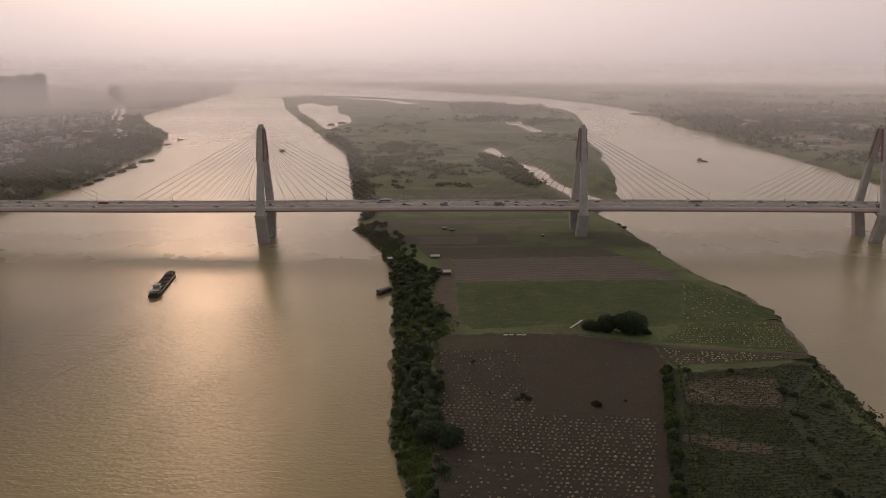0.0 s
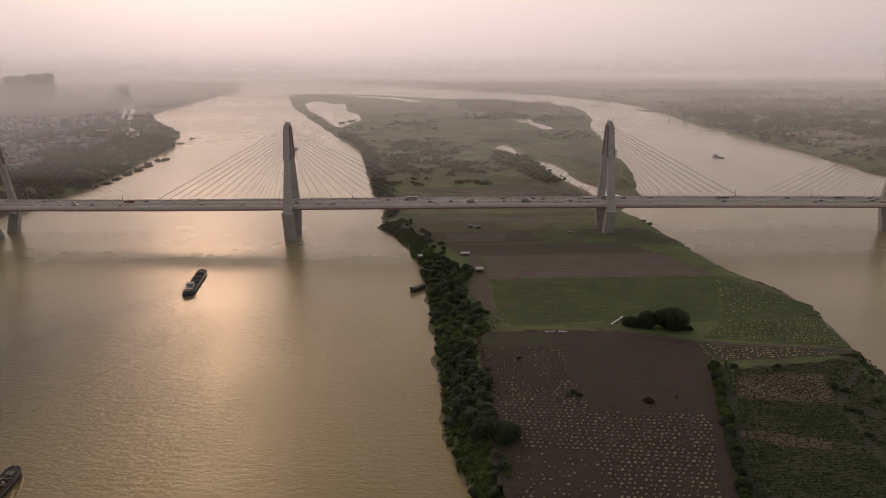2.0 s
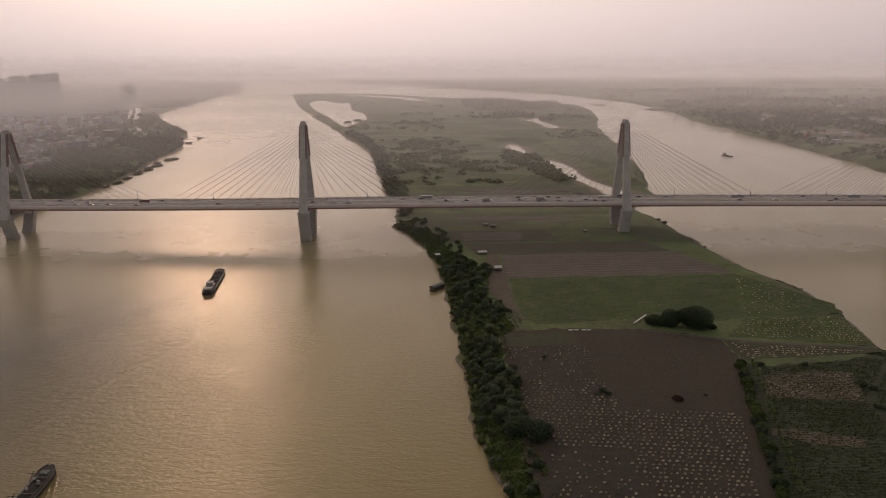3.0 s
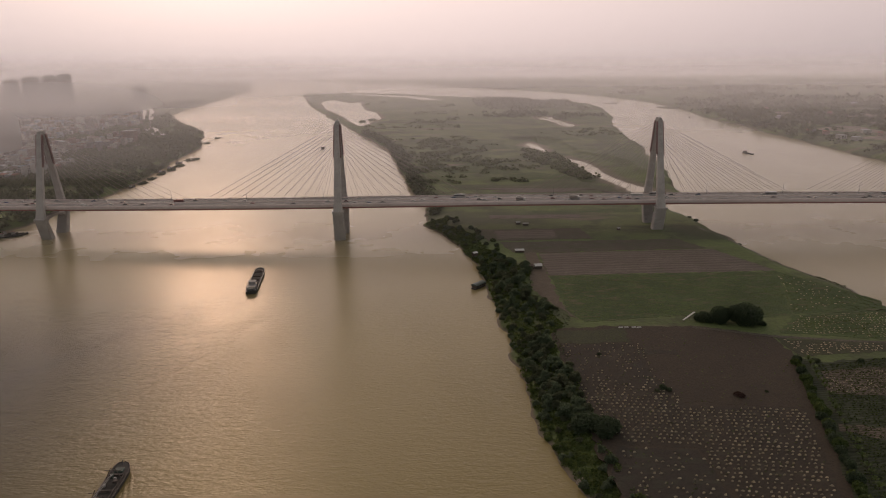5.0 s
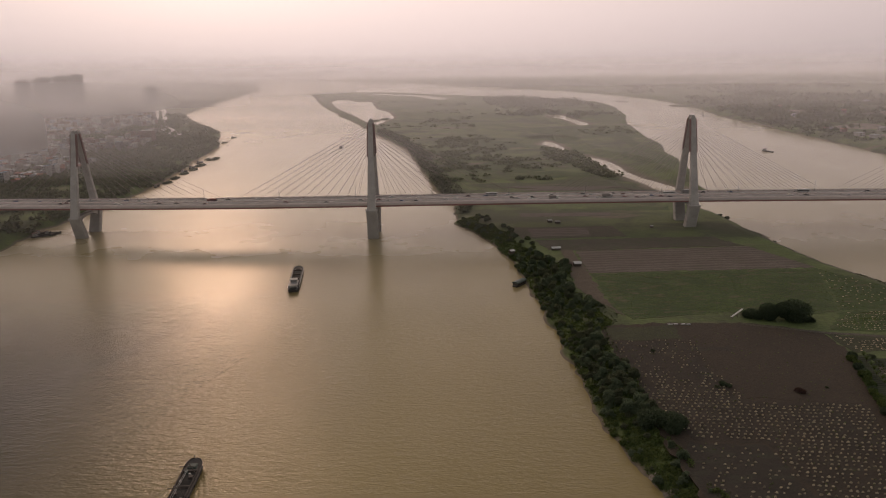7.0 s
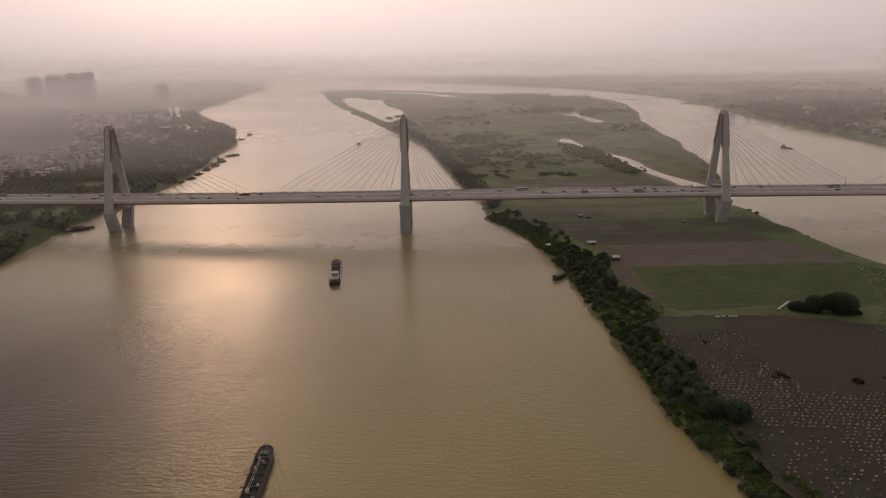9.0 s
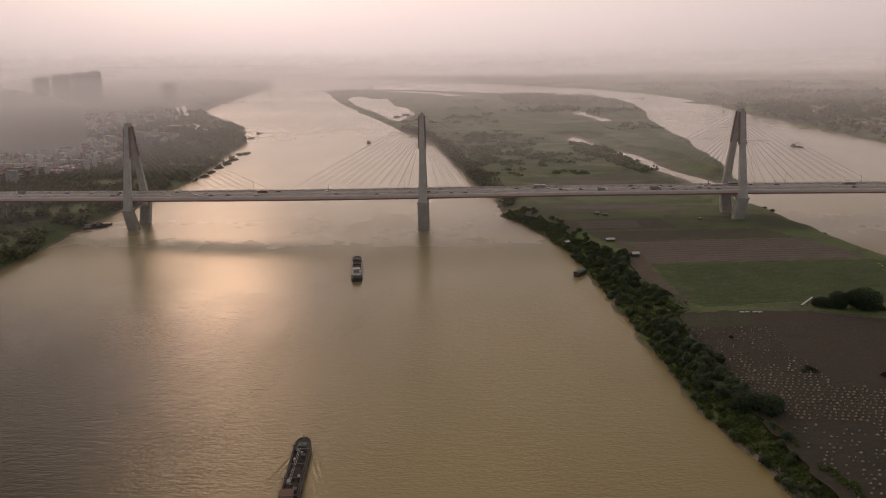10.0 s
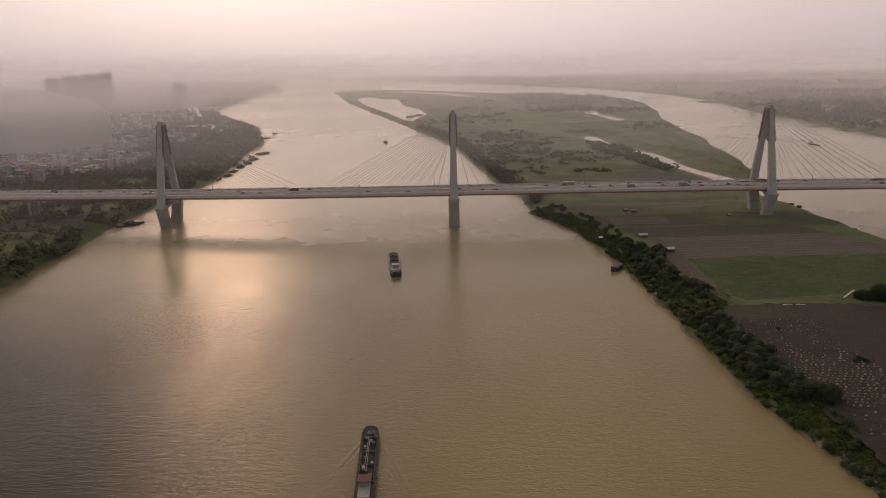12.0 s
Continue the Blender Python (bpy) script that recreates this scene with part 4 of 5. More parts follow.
def leaf_cards(centres, size, rs, up=0.35, flat=False):
    """Small leaf clusters: one kinked card of two quads at each centre, turned at random."""
    n = len(centres)
    a = rs.normal(size=(n, 3))
    a[:, 2] *= up
    a /= np.linalg.norm(a, axis=1)[:, None]
    b = np.cross(a, rs.normal(size=(n, 3)) * (0.45, 0.45, 0.2) + (0, 0, 1) if flat else rs.normal(size=(n, 3)))
    b /= np.linalg.norm(b, axis=1)[:, None]
    c = np.cross(a, b)
    s = (np.asarray(size) * rs.uniform(0.6, 1.3, n))[:, None]
    v = np.stack([centres - a * s - b * s * 0.6, centres - a * s + b * s * 0.6, centres + c * s * 0.3 - b * s * 0.75, centres + c * s * 0.3 + b * s * 0.75, centres + a * s - b * s * 0.5, centres + a * s + b * s * 0.5], 1)
    k = np.arange(n)[:, None] * 6
    faces = np.concatenate([k + [0, 1, 3, 2], k + [2, 3, 5, 4]])
    return v.reshape(-1, 3), faces


def card_mesh(name, verts, faces, mat):
    data = bpy.data.meshes.new(name)
    data.from_pydata(verts.tolist(), [], faces.tolist())
    data.materials.append(mat)
    return data


def crown_points(rs, blobs, count):
    """Points near the skins of a few uneven lobes."""
    out = []
    for cx, cy, cz, rx, ry, rz in blobs:
        d = rs.normal(size=(count, 3))
        d /= np.linalg.norm(d, axis=1)[:, None]
        d *= rs.uniform(0.55, 1.08, count)[:, None]
        out.append(d * (rx, ry, rz) + (cx, cy, cz))
    p = np.concatenate(out)
    return p[p[:, 2] > 0.15]


def make_tree(seed, high, wide, mat, label, category="tree", trunk=0.35, name="tree"):
    rs = np.random.RandomState(seed)
    ob = empty(name, (0, 0, 0), label, category, "thicket on the river bank")
    blobs = [(0, 0, high * 0.52, wide * 0.34, wide * 0.30, high * 0.34)]
    for k in range(11):
        a, r = rs.uniform(0, 6.28), wide * rs.uniform(0.12, 0.48)
        blobs.append((r * math.cos(a), r * math.sin(a), high * rs.uniform(0.28, 0.88) * (1 - 0.5 * r / wide), wide * rs.uniform(0.10, 0.24), wide * rs.uniform(0.10, 0.24), high * rs.uniform(0.10, 0.22)))
    bm = bmesh.new()
    tube(bm, (0, 0, -0.5), (0.1, 0.1, high * 0.5), trunk, trunk * 0.5, 7)
    for bx, by, bz, *_ in blobs[1:]:
        tube(bm, (0.05, 0.05, high * 0.26), (bx * 0.8, by * 0.8, bz), trunk * 0.4, trunk * 0.12, 5)
    part("trunk", bm, BARK, ob)
    verts, faces = leaf_cards(crown_points(rs, blobs, 330), 0.28, rs)
    crown = new("crown", card_mesh("crown", verts, faces, mat))
    crown.parent = ob
    return ob


def make_bush(seed, high, wide, mat, label, group="thicket on the river bank", leaf=0.28, count=380):
    rs = np.random.RandomState(seed)
    ob = empty("bush", (0, 0, 0), label, "bush", group)
    blobs = [(0, 0, high * 0.45, wide * 0.42, wide * 0.42, high * 0.5)]
    for k in range(3):
        a, r = rs.uniform(0, 6.28), wide * 0.28
        blobs.append((r * math.cos(a), r * math.sin(a), high * rs.uniform(0.3, 0.5), wide * 0.25, wide * 0.25, high * 0.36))
    bm = bmesh.new()
    for k in range(4):
        a = 1.6 * k
        tube(bm, (0, 0, -0.3), (wide * 0.25 * math.cos(a), wide * 0.25 * math.sin(a), high * 0.6), 0.09, 0.03, 5)
    part("stem", bm, BARK, ob)
    verts, faces = leaf_cards(crown_points(rs, blobs, count), leaf, rs)
    crown = new("leaves", card_mesh("leaves", verts, faces, mat))
    crown.parent = ob
    return ob


def scatter(protos, places, rng):
    """The first use of each prototype is moved into place; the rest are copies."""
    fresh = set(range(len(protos)))
    for x, y, s in places:
        k = rng.randrange(len(protos))
        z = float(land_height([x], [y])[0])
        m = pose(x, y, max(z, 0.2) - 0.1, 0, 0, rng.uniform(0, 360)) @ Matrix.Diagonal((s, s, s * rng.uniform(0.85, 1.15), 1))
        if k in fresh:
            fresh.discard(k)
            protos[k].matrix_world = m
        else:
            twin = copy_thing(protos[k], m)
            twin.matrix_basis = m


rng = random.Random(5)
TREES = [make_tree(1, 9.0, 8.5, LEAF, "dense dark green tree in the bank thicket"), make_tree(2, 8.0, 9.0, LEAF, "broad dark green tree in the bank thicket"),
         make_tree(3, 7.5, 7.0, LEAF_OLIVE, "dusty olive tree in the bank thicket")]
BUSHES = [make_bush(4, 3.8, 5.5, LEAF, "dark green bush in the bank thicket"), make_bush(5, 3.2, 5.0, LEAF_OLIVE, "dusty olive bush in the bank thicket"), make_bush(6, 3.0, 4.4, LEAF_BRIGHT, "fresh green bush in the bank thicket")]


def shore_x(y):
    """The island's western water line."""
    line = ISLAND[1:16]
    for (ax, ay), (bx, by) in zip(line, line[1:]):
        if ay <= y <= by:
            return ax + (bx - ax) * (y - ay) / (by - ay)
    return -8


def inner_x(y):
    """The inner edge of the thicket along that shore."""
    marks = ((200, 2), (262, -4), (285, -4), (300, 0), (322, -10), (390, -9), (430, -3), (470, -6), (520, -9), (556, -8), (590, -26), (640, -36), (720, -62), (760, -66))
    for (ya, xa), (yb, xb) in zip(marks, marks[1:]):
        if ya <= y <= yb:
            return xa + (xb - xa) * (y - ya) / (yb - ya) + 3.6 * math.sin(y / 17) + 2.4 * math.sin(y / 6.1)
    return -30


places, low = [], []
for k in range(900):
    y = rng.uniform(205, 585)
    a, b = shore_x(y) + 1.0, inner_x(y) - 0.5
    x = rng.uniform(a, b)
    tall, gap = ((0.70, 1.05), 6.6) if y > 455 else ((0.5, 0.8), 9.0) if y > 412 else ((0.65, 1.05), 4.6) if y > 312 else ((0.3, 0.5), 9.0)
    if rng.random() < 0.30 and len(low) < 85:
        low.append((x, y, rng.uniform(0.5, 1.15)))
    elif x > a + 2 and all((x - u) ** 2 + (y - v) ** 2 > gap * gap for u, v, _ in places):
        places.append((x, y, rng.uniform(*tall) * (0.7 if x < a + 5 else 1.0)))
for k in range(75):
    y = rng.uniform(560, 745)
    low.append((rng.uniform(shore_x(y) + 4, inner_x(y) + rng.uniform(0, 14)), y, rng.uniform(0.6, 1.3)))
scatter(TREES, places, rng)
for k in range(45):
    y = rng.uniform(215, 600)
    low.append((shore_x(y) + rng.uniform(0.6, 3.0), y, rng.uniform(0.5, 0.95)))
scatter(BUSHES, low, rng)

# the large round bushes: beside the straw field, and the clump with the shed
BIG = [make_bush(21, 8.0, 14.0, LEAF_DEEP, "large round dark bush beside the field", "", 0.32, 1500), make_bush(22, 12.0, 22.0, LEAF_DEEP, "large round dark tree clump beside the field track", "", 0.36, 4200)]
BIG[0].matrix_world = pose(-2, 298, 6.8)
copy_thing(BIG[0], pose(-9, 303, 6.5, 0, 0, 120))
BIG[1].matrix_world = pose(114, 430, 6.9, 0, 0, 10) @ Matrix.Diagonal((1.0, 1.0, 1.12, 1))
copy_thing(BIG[1], pose(99, 434, 6.9, 0, 0, 200) @ Matrix.Diagonal((0.6, 0.6, 0.8, 1)))
copy_thing(BIG[0], pose(90, 435, 6.9, 0, 0, 70) @ Matrix.Diagonal((0.85, 0.85, 0.85, 1)))
copy_thing(BIG[0], pose(122, 428, 6.9, 0, 0, 70) @ Matrix.Diagonal((0.5, 0.5, 0.4, 1)))
LONE = [make_bush(31, 2.2, 4.2, LEAF_DEEP, "small dark bush standing in a field", "lone bushes in the fields"), make_bush(32, 1.7, 4.8, LEAF_OLIVE, "low dry bush standing in a field", "lone bushes in the fields")]
DRY_RED = foliage("dry_reddish_leaves", (0.045, 0.026, 0.022), (0.075, 0.042, 0.034))
make_bush(33, 1.8, 5.2, DRY_RED, "low dry reddish bush on the bare brown field", "lone bushes in the fields").matrix_world = pose(71, 332, 6.95)
scatter(LONE, [(36.5, 341, 1.0), (39, 339, 0.7), (33, 339, 0.6), (-6, 336, 1.0), (-7, 346, 0.8), (-5.5, 366, 0.9), (-5, 372, 1.0), (-7, 325, 0.8), (14, 385, 0.6), (86, 336, 0.4), (128, 372, 1.0), (152, 371, 0.8), (168, 345, 1.2), (172, 341, 1.0),
               (163, 322, 1.0), (166, 318, 1.0), (158, 296, 0.9), (150, 268, 1.0), (148, 255, 1.0), (182, 330, 1.1), (192, 352, 0.9), (204, 385, 1.6), (200, 340, 1.0), (210, 398, 1.1), (208, 372, 1.0), (206, 350, 0.9), (201, 312, 1.0), (198, 300, 1.0), (-3, 480, 1.0), (2, 462, 0.9),
               (205, 330, 1.2), (203, 322, 1.1), (222, 480, 0.9), (214, 540, 0.9), (194, 640, 0.9), (186, 730, 1.3), (183, 742, 1.0)], rng)

# the hedge between the fields: a row of round shrubs and a row of spiky leaved plants
HEDGE = [make_bush(41, 3.6, 5.0, LEAF_DEEP, "round dark shrub in the hedge row", "hedge shrubs"), make_bush(42, 3.0, 4.4, LEAF_BRIGHT, "round green shrub in the hedge row", "hedge shrubs")]
scatter(HEDGE, [(118 - 42 * k / 30 + rng.uniform(-1, 1), 372 - 150 * k / 30 + rng.uniform(-1.5, 1.5), rng.uniform(0.9, 1.4)) for k in range(31)], rng)


def make_spiky(seed):
    rs = random.Random(seed)
    ob = empty("banana_plant", (0, 0, 0), "leafy green banana plant with arching blades", "plant", "banana plants in the hedge row")
    part("stem", tube(bmesh.new(), (0, 0, -0.2), (0, 0, 1.6), 0.16, 0.1), BARK, ob)
    for k in range(10):
        a = k * 2.4 + rs.uniform(-0.3, 0.3)
        rows, long = [], rs.uniform(2.0, 2.9)
        for i in range(5):
            f = i / 4
            r, z, w = long * f, 1.4 + 1.7 * math.sin(f * 2.3), 0.34 * math.sin(math.pi * (0.12 + 0.86 * f))
            side = Vector((-math.sin(a), math.cos(a), 0)) * w
            mid = Vector((math.cos(a) * r, math.sin(a) * r, z))
            rows.append([mid - side, mid + Vector((0, 0, -0.06)), mid + side])
        part("blade", loft(bmesh.new(), rows, closed=False), LEAF_BRIGHT, ob)
    return ob


SPIKY = [make_spiky(1), make_spiky(2)]
scatter(SPIKY, [(124 - 40 * k / 26 + rng.uniform(-0.8, 0.8), 371 - 150 * k / 26 + rng.uniform(-1.2, 1.2), rng.uniform(0.75, 1.25)) for k in range(27)], rng)


def inside_field(x, y, corners):
    return depth_inside(np.asarray(x, float), np.asarray(y, float), list(corners)) > 0.8


def tuft_rows(name, corners, gap, along, size, mat, label, seed, turn=0.0, skip=0.15, spread=0.3, high=1.0):
    """Plants in rows over a field, each a few leaning leaves, joined as one."""
    rs = np.random.RandomState(seed)
    xs, ys = zip(*corners)
    cx, cy, r = sum(xs) / len(xs), sum(ys) / len(ys), 160
    u, v = np.meshgrid(np.arange(-r, r, along), np.arange(-r, r, gap))
    u, v = u.ravel() + rs.uniform(-along, along, u.size) * 0.4, v.ravel() + rs.normal(size=v.size) * spread
    c, s = math.cos(radians(turn)), math.sin(radians(turn))
    x, y = cx + u * c - v * s, cy + u * s + v * c
    patchy = lattice_noise(x, y, seed + 50, 14) * 0.35
    keep = inside_field(x, y, corners) & (rs.rand(x.size) > skip + patchy)
    x, y = x[keep], y[keep]
    three = np.repeat(np.column_stack([x, y, np.full(x.size, 7.1)]), 3, 0)
    three += rs.normal(size=three.shape) * (size * 0.55, size * 0.4, 0) + np.column_stack([np.zeros((len(three), 2)), size * 0.45 * high * rs.uniform(0.6, 1.2, len(three))])
    verts, faces = leaf_cards(three, size, rs, 0.5 * high, True)
    return tagged(new(name, card_mesh(name, verts, faces, mat)), label, "crop", kind="stuff")


tuft_rows("crop_rows", [(126, 368), (196, 382), (200, 376), (162, 330), (141, 215), (78, 215), (92, 262)], 2.2, 0.9, 0.4, CROP_DARK, "dark green crop plants in long rows", 71, -4, 0.2)
tuft_rows("low_crops", [(10, 533), (181, 539), (150, 449), (128, 442), (75, 448), (17, 438), (10, 460)], 1.9, 1.3, 0.24, CROP, "low bright green crop plants in rows", 72, 2, 0.55, 0.9)
tuft_rows("heap_rows", [(130, 416), (204, 399), (211, 449), (152, 443)], 3.2, 2.4, 0.42, STRAW_MAT, "pale straw heaps in rows over a green field", 73, -6, 0.2, 0.25, 0.3)
tuft_rows("heap_rows", [(124, 404), (203, 391), (202, 388), (126, 380)], 3.0, 2.4, 0.5, STRAW_MAT, "pale straw heaps in rows over a green strip", 74, -6, 0.25, 0.25, 0.3)
tuft_rows("crop_rows", [(130, 414), (204, 397), (211, 448), (152, 443)], 2.4, 1.6, 0.34, CROP, "green crop plants between pale heaps", 75, -6, 0.5)
tuft_rows("stubble_tufts", [(124, 359), (173, 361), (160, 330), (116, 334)], 2.0, 1.8, 0.4, STRAW_MAT, "dry stubble tufts", 76, -4, 0.5, 0.4, 0.4)
tuft_rows("weeds", [(-5, 420), (116, 408), (114, 371), (96, 320), (66, 215), (0, 215), (-6, 330)], 6.0, 5.0, 0.35, CROP, "scattered weeds on bare earth", 77, 8, 0.55, 1.5, 0.6)
tuft_rows("loose_straw", [(150, 447), (181, 538), (205, 500), (219, 470)], 4.5, 5.0, 0.5, STRAW_MAT, "scattered pale straw on a green field", 78, 0, 0.5, 0.8, 0.3)

tuft_rows("rough_grass", [(164, 328), (203, 380), (205, 317), (200, 215), (142, 215)], 1.9, 1.7, 0.5, CROP_DARK, "rough grass on the slope towards the water", 79, 12, 0.3, 0.8, 0.8)
tuft_rows("rough_grass", [(150, 448), (183, 541), (203, 505), (220, 470), (213, 452)], 2.4, 2.2, 0.35, CROP, "rough grass on the river bank", 80, 12, 0.45, 0.8, 0.6)
tuft_rows("rough_grass", [(-13, 560), (-8, 500), (-7, 440), (-7, 400), (-9, 330), (-3, 326), (-4, 420), (12, 440), (0, 470), (-5, 500), (-5, 560)], 2.0, 1.8, 0.5, LEAF_OLIVE, "rough grass beside the bank thicket", 81, 80, 0.35, 0.8, 0.8)

# straw heaps in staggered rows, joined as one
rs = np.random.RandomState(8)
verts, faces = [], []
for j in range(62):
    shift = rs.uniform(0, 2.7)
    for i in range(44):
        x, y = -7 + shift + i * 2.7 + rs.normal() * 0.35, 404 - j * 3.2 + i * -0.30 + rs.normal() * 0.25
        raked = x < 36 and y < 286
        if raked and (rs.rand() < 0.6 or not inside_field([x], [y], [(2, 286), (36, 282), (38, 215), (-2, 215), (-6, 268)])[0]):
            continue
        if not raked and not inside_field([x], [y], STRAW)[0] or rs.rand() < (0.55 if y > 352 else 0.30 if y > 335 else 0.05):
            continue
        r, h, k = rs.uniform(0.34, 0.72) * (0.75 if y > 352 else 1.0), rs.uniform(0.4, 0.75), len(verts)
        ring = [(x + r * 1.25 * math.cos(a) * rs.uniform(0.5, 1.3), y + r * 0.8 * math.sin(a) * rs.uniform(0.5, 1.3)) for a in np.linspace(0, 5.5, 7)]
        verts += [(a, b, 7.05) for a, b in ring] + [(x + (a - x) * 0.5, y + (b - y) * 0.5, 7.08 + h * rs.uniform(0.7, 1.1)) for a, b in ring] + [(x, y, 7.05 + h * 0.75)]
        for q in range(7):
            p2 = (q + 1) % 7
            faces += [(k + q, k + p2, k + 7 + p2, k + 7 + q), (k + 7 + q, k + 7 + p2, k + 14, k + 14)]
faces = [f if f[2] != f[3] else f[:3] for f in faces]
data = bpy.data.meshes.new("straw_heaps")
data.from_pydata(verts, [], faces)
data.materials.append(STRAW_MAT)
tagged(new("straw_heaps", data), "pale straw heaps in rows on bare brown earth", "straw", kind="stuff")

# ---- sheds and huts among the fields ----
SHEET = plain("weathered_roof_sheet", (0.42, 0.41, 0.39), (0.62, 0.61, 0.585), 0.6, 1.0)
PLANK = plain("dark_planks", (0.07, 0.055, 0.045), (0.13, 0.10, 0.08), 0.9, 1.5)


def make_hut(at, turn, wide, deep, high, label, roof=SHEET):
    ob = empty("hut", at, label, "hut", "", "", turn)
    for s in (-1, 1):
        part("side_wall", box(bmesh.new(), -wide / 2, wide / 2, *sorted((s * deep / 2, s * (deep / 2 - 0.15))), -0.2, high), PLANK, ob)
        part("end_wall", box(bmesh.new(), *sorted((s * wide / 2, s * (wide / 2 - 0.15))), -deep / 2 + 0.15, deep / 2 - 0.15, -0.2, high), PLANK, ob)
    part("roof", loft(bmesh.new(), [[(x, -deep * 0.62, high - 0.1), (x, 0, high + deep * 0.28), (x, deep * 0.62, high - 0.1), (x, deep * 0.62, high - 0.22), (x, 0, high + deep * 0.28 - 0.12), (x, -deep * 0.62, high - 0.22)] for x in (-wide * 0.56, wide * 0.56)]), roof, ob)
    part("door", box(bmesh.new(), -0.5, 0.5, -deep / 2 - 0.05, -deep / 2 + 0.02, 0, high * 0.8), PLANK, ob)
    return ob


make_hut((3, 557, 7), 5, 5.5, 4.5, 2.6, "small field hut with a pale sheet roof")
make_hut((-3, 558, 7), -8, 4.0, 3.6, 2.3, "small dark field hut with a grey sheet roof", PLANK)
make_hut((-6, 606, 7), 4, 7.0, 3.5, 2.0, "low field hut with a flat pale roof")
make_hut((-44, 600, 6.5), 30, 4.0, 3.2, 2.2, "small hut among the bank scrub")
make_hut((4, 711, 7), 10, 4.0, 3.0, 2.2, "small pale hut under the road bridge")
make_hut((11, 706, 7), -4, 5.0, 2.6, 2.0, "small low hut under the road bridge")
make_hut((96, 682, 7), 12, 2.6, 2.2, 1.9, "tiny pale hut on the grass by the bridge")
shed = empty("lean_to_shed", (81, 437, 7), "open lean-to shed with a slanting pale sheet roof", "shed", turn=25)
part("roof", loft(bmesh.new(), [[(-4.5, -0.6, 1.2), (-4.5, 0.6, 1.2), (-4.5, 0.6, 1.05), (-4.5, -0.6, 1.05)], [(4.5, -0.6, 5.0), (4.5, 0.6, 5.0), (4.5, 0.6, 4.85), (4.5, -0.6, 4.85)]]), SHEET, shed)
for x, z in ((-4, 1.2), (0, 3.0), (4, 4.7)):
    for y in (-0.5, 0.5):
        part("post", tube(bmesh.new(), (x, y, -0.2), (x, y, z), 0.1), PLANK, shed)
for k, (x, y) in enumerate(((36, 426), (39.5, 426.2), (44, 426), (47, 425.6))):
    ob = tagged(mesh_object("roof_sheet_stack", box(bmesh.new(), -1.4, 1.4, -0.5, 0.5, 0, 0.45, 0.08), SHEET), "low stack of pale sheets on the field edge", "stack", "stacks on the field edge")
    ob.matrix_world = pose(x, y, 7.05, 0, 0, 4 * k)

# ---- woods and scrub on the far land ----


def clumps(name, xs, ys, radius, high, leaf, per, mat, label, seed, afloat=False):
    """Many small trees and bushes seen from far off, each an uneven heap of leaf clusters, joined as one."""
    rs = np.random.RandomState(seed)
    z = land_height(xs, ys)
    keep = (z > 0.5) | afloat
    xs, ys, z = xs[keep], ys[keep], z[keep]
    n = len(xs)
    size = rs.uniform(0.55, 1.3, n)
    d = rs.normal(size=(n, per, 3))
    d /= np.linalg.norm(d, axis=2)[..., None]
    d[..., 2] = np.abs(d[..., 2])
    d *= rs.uniform(0.5, 1.05, (n, per, 1))
    p = d * (radius, radius, high) * size[:, None, None] + np.stack([xs, ys, (np.maximum(z, 0) if afloat else z) + high * 0.12], 1)[:, None]
    verts, faces = leaf_cards(p.reshape(-1, 3), np.repeat(leaf * size, per), rs, 0.5)
    return tagged(new(name, card_mesh(name, verts, faces, mat)), label, "trees", kind="stuff")


def strewn(count, x0, x1, y0, y1, seed, patch=0.0, grain=90.0):
    rs = np.random.RandomState(seed)
    x, y = rs.uniform(x0, x1, count), rs.uniform(y0, y1, count)
    keep = lattice_noise(x, y, seed + 200, grain) + 0.5 * lattice_noise(x, y, seed + 201, grain / 3) > patch
    return x[keep], y[keep]


# undergrowth between the trees of the near thicket, down to the water line
rs = np.random.RandomState(58)
y = rs.uniform(200, 740, 5200)
x = np.array([shore_x(v) + 0.3 + rs.rand() * (inner_x(v) + 1.0 - shore_x(v)) for v in y])
clumps("undergrowth", x[::2], y[::2], 1.6, 0.9, 0.30, 24, CROP, "dense green undergrowth in the bank thicket", 59)
clumps("dry_undergrowth", x[1::2], y[1::2], 1.4, 0.8, 0.30, 22, LEAF_BRIGHT, "dark green undergrowth in the bank thicket", 60)
y = rs.uniform(215, 760, 900)
x = np.interp(y, [200, 317, 362, 412, 466, 521, 556, 620, 674, 753], [202, 205, 209, 216, 227, 222, 211, 200, 196, 190]) - rs.uniform(1.5, 9, 900)
ok = (y < 395) | (lattice_noise(x, y, 158, 30) > 0.45) & (y < 700) & (rs.rand(900) < 0.5)
x, y = x[ok], y[ok]
clumps("bank_scrub", x, y, 1.5, 1.2, 0.42, 14, LEAF_OLIVE, "low scrub along the eroded island bank", 57)

# along the island's shores beyond the bridge, and in patches over it
rs = np.random.RandomState(61)
y = rs.uniform(770, 1650, 480)
x = np.array([shore_x(v) if v < 1010 else np.interp(v, [1010, 1170, 1370, 1530, 1700], [-118, -138, -166, -208, -262]) for v in y]) + rs.uniform(3, 9, 480) * rs.uniform(0.6, 3.0, 480)
clumps("shore_scrub", x, y, 4.0, 5.0, 1.3, 14, FAR_LEAF, "dark scrub along the island shore", 62)
x, y = strewn(2300, -420, 380, 790, 2700, 63, 0.3, 150)
ok = depth_inside(x, y, ISLAND) > 12
clumps("island_scrub", x[ok], y[ok], 8.0, 2.4, 1.9, 18, MEADOW_SCRUB, "patches of dark scrub over the island", 64)
x, y = strewn(900, 50, 155, 980, 1320, 65, -0.35, 45)
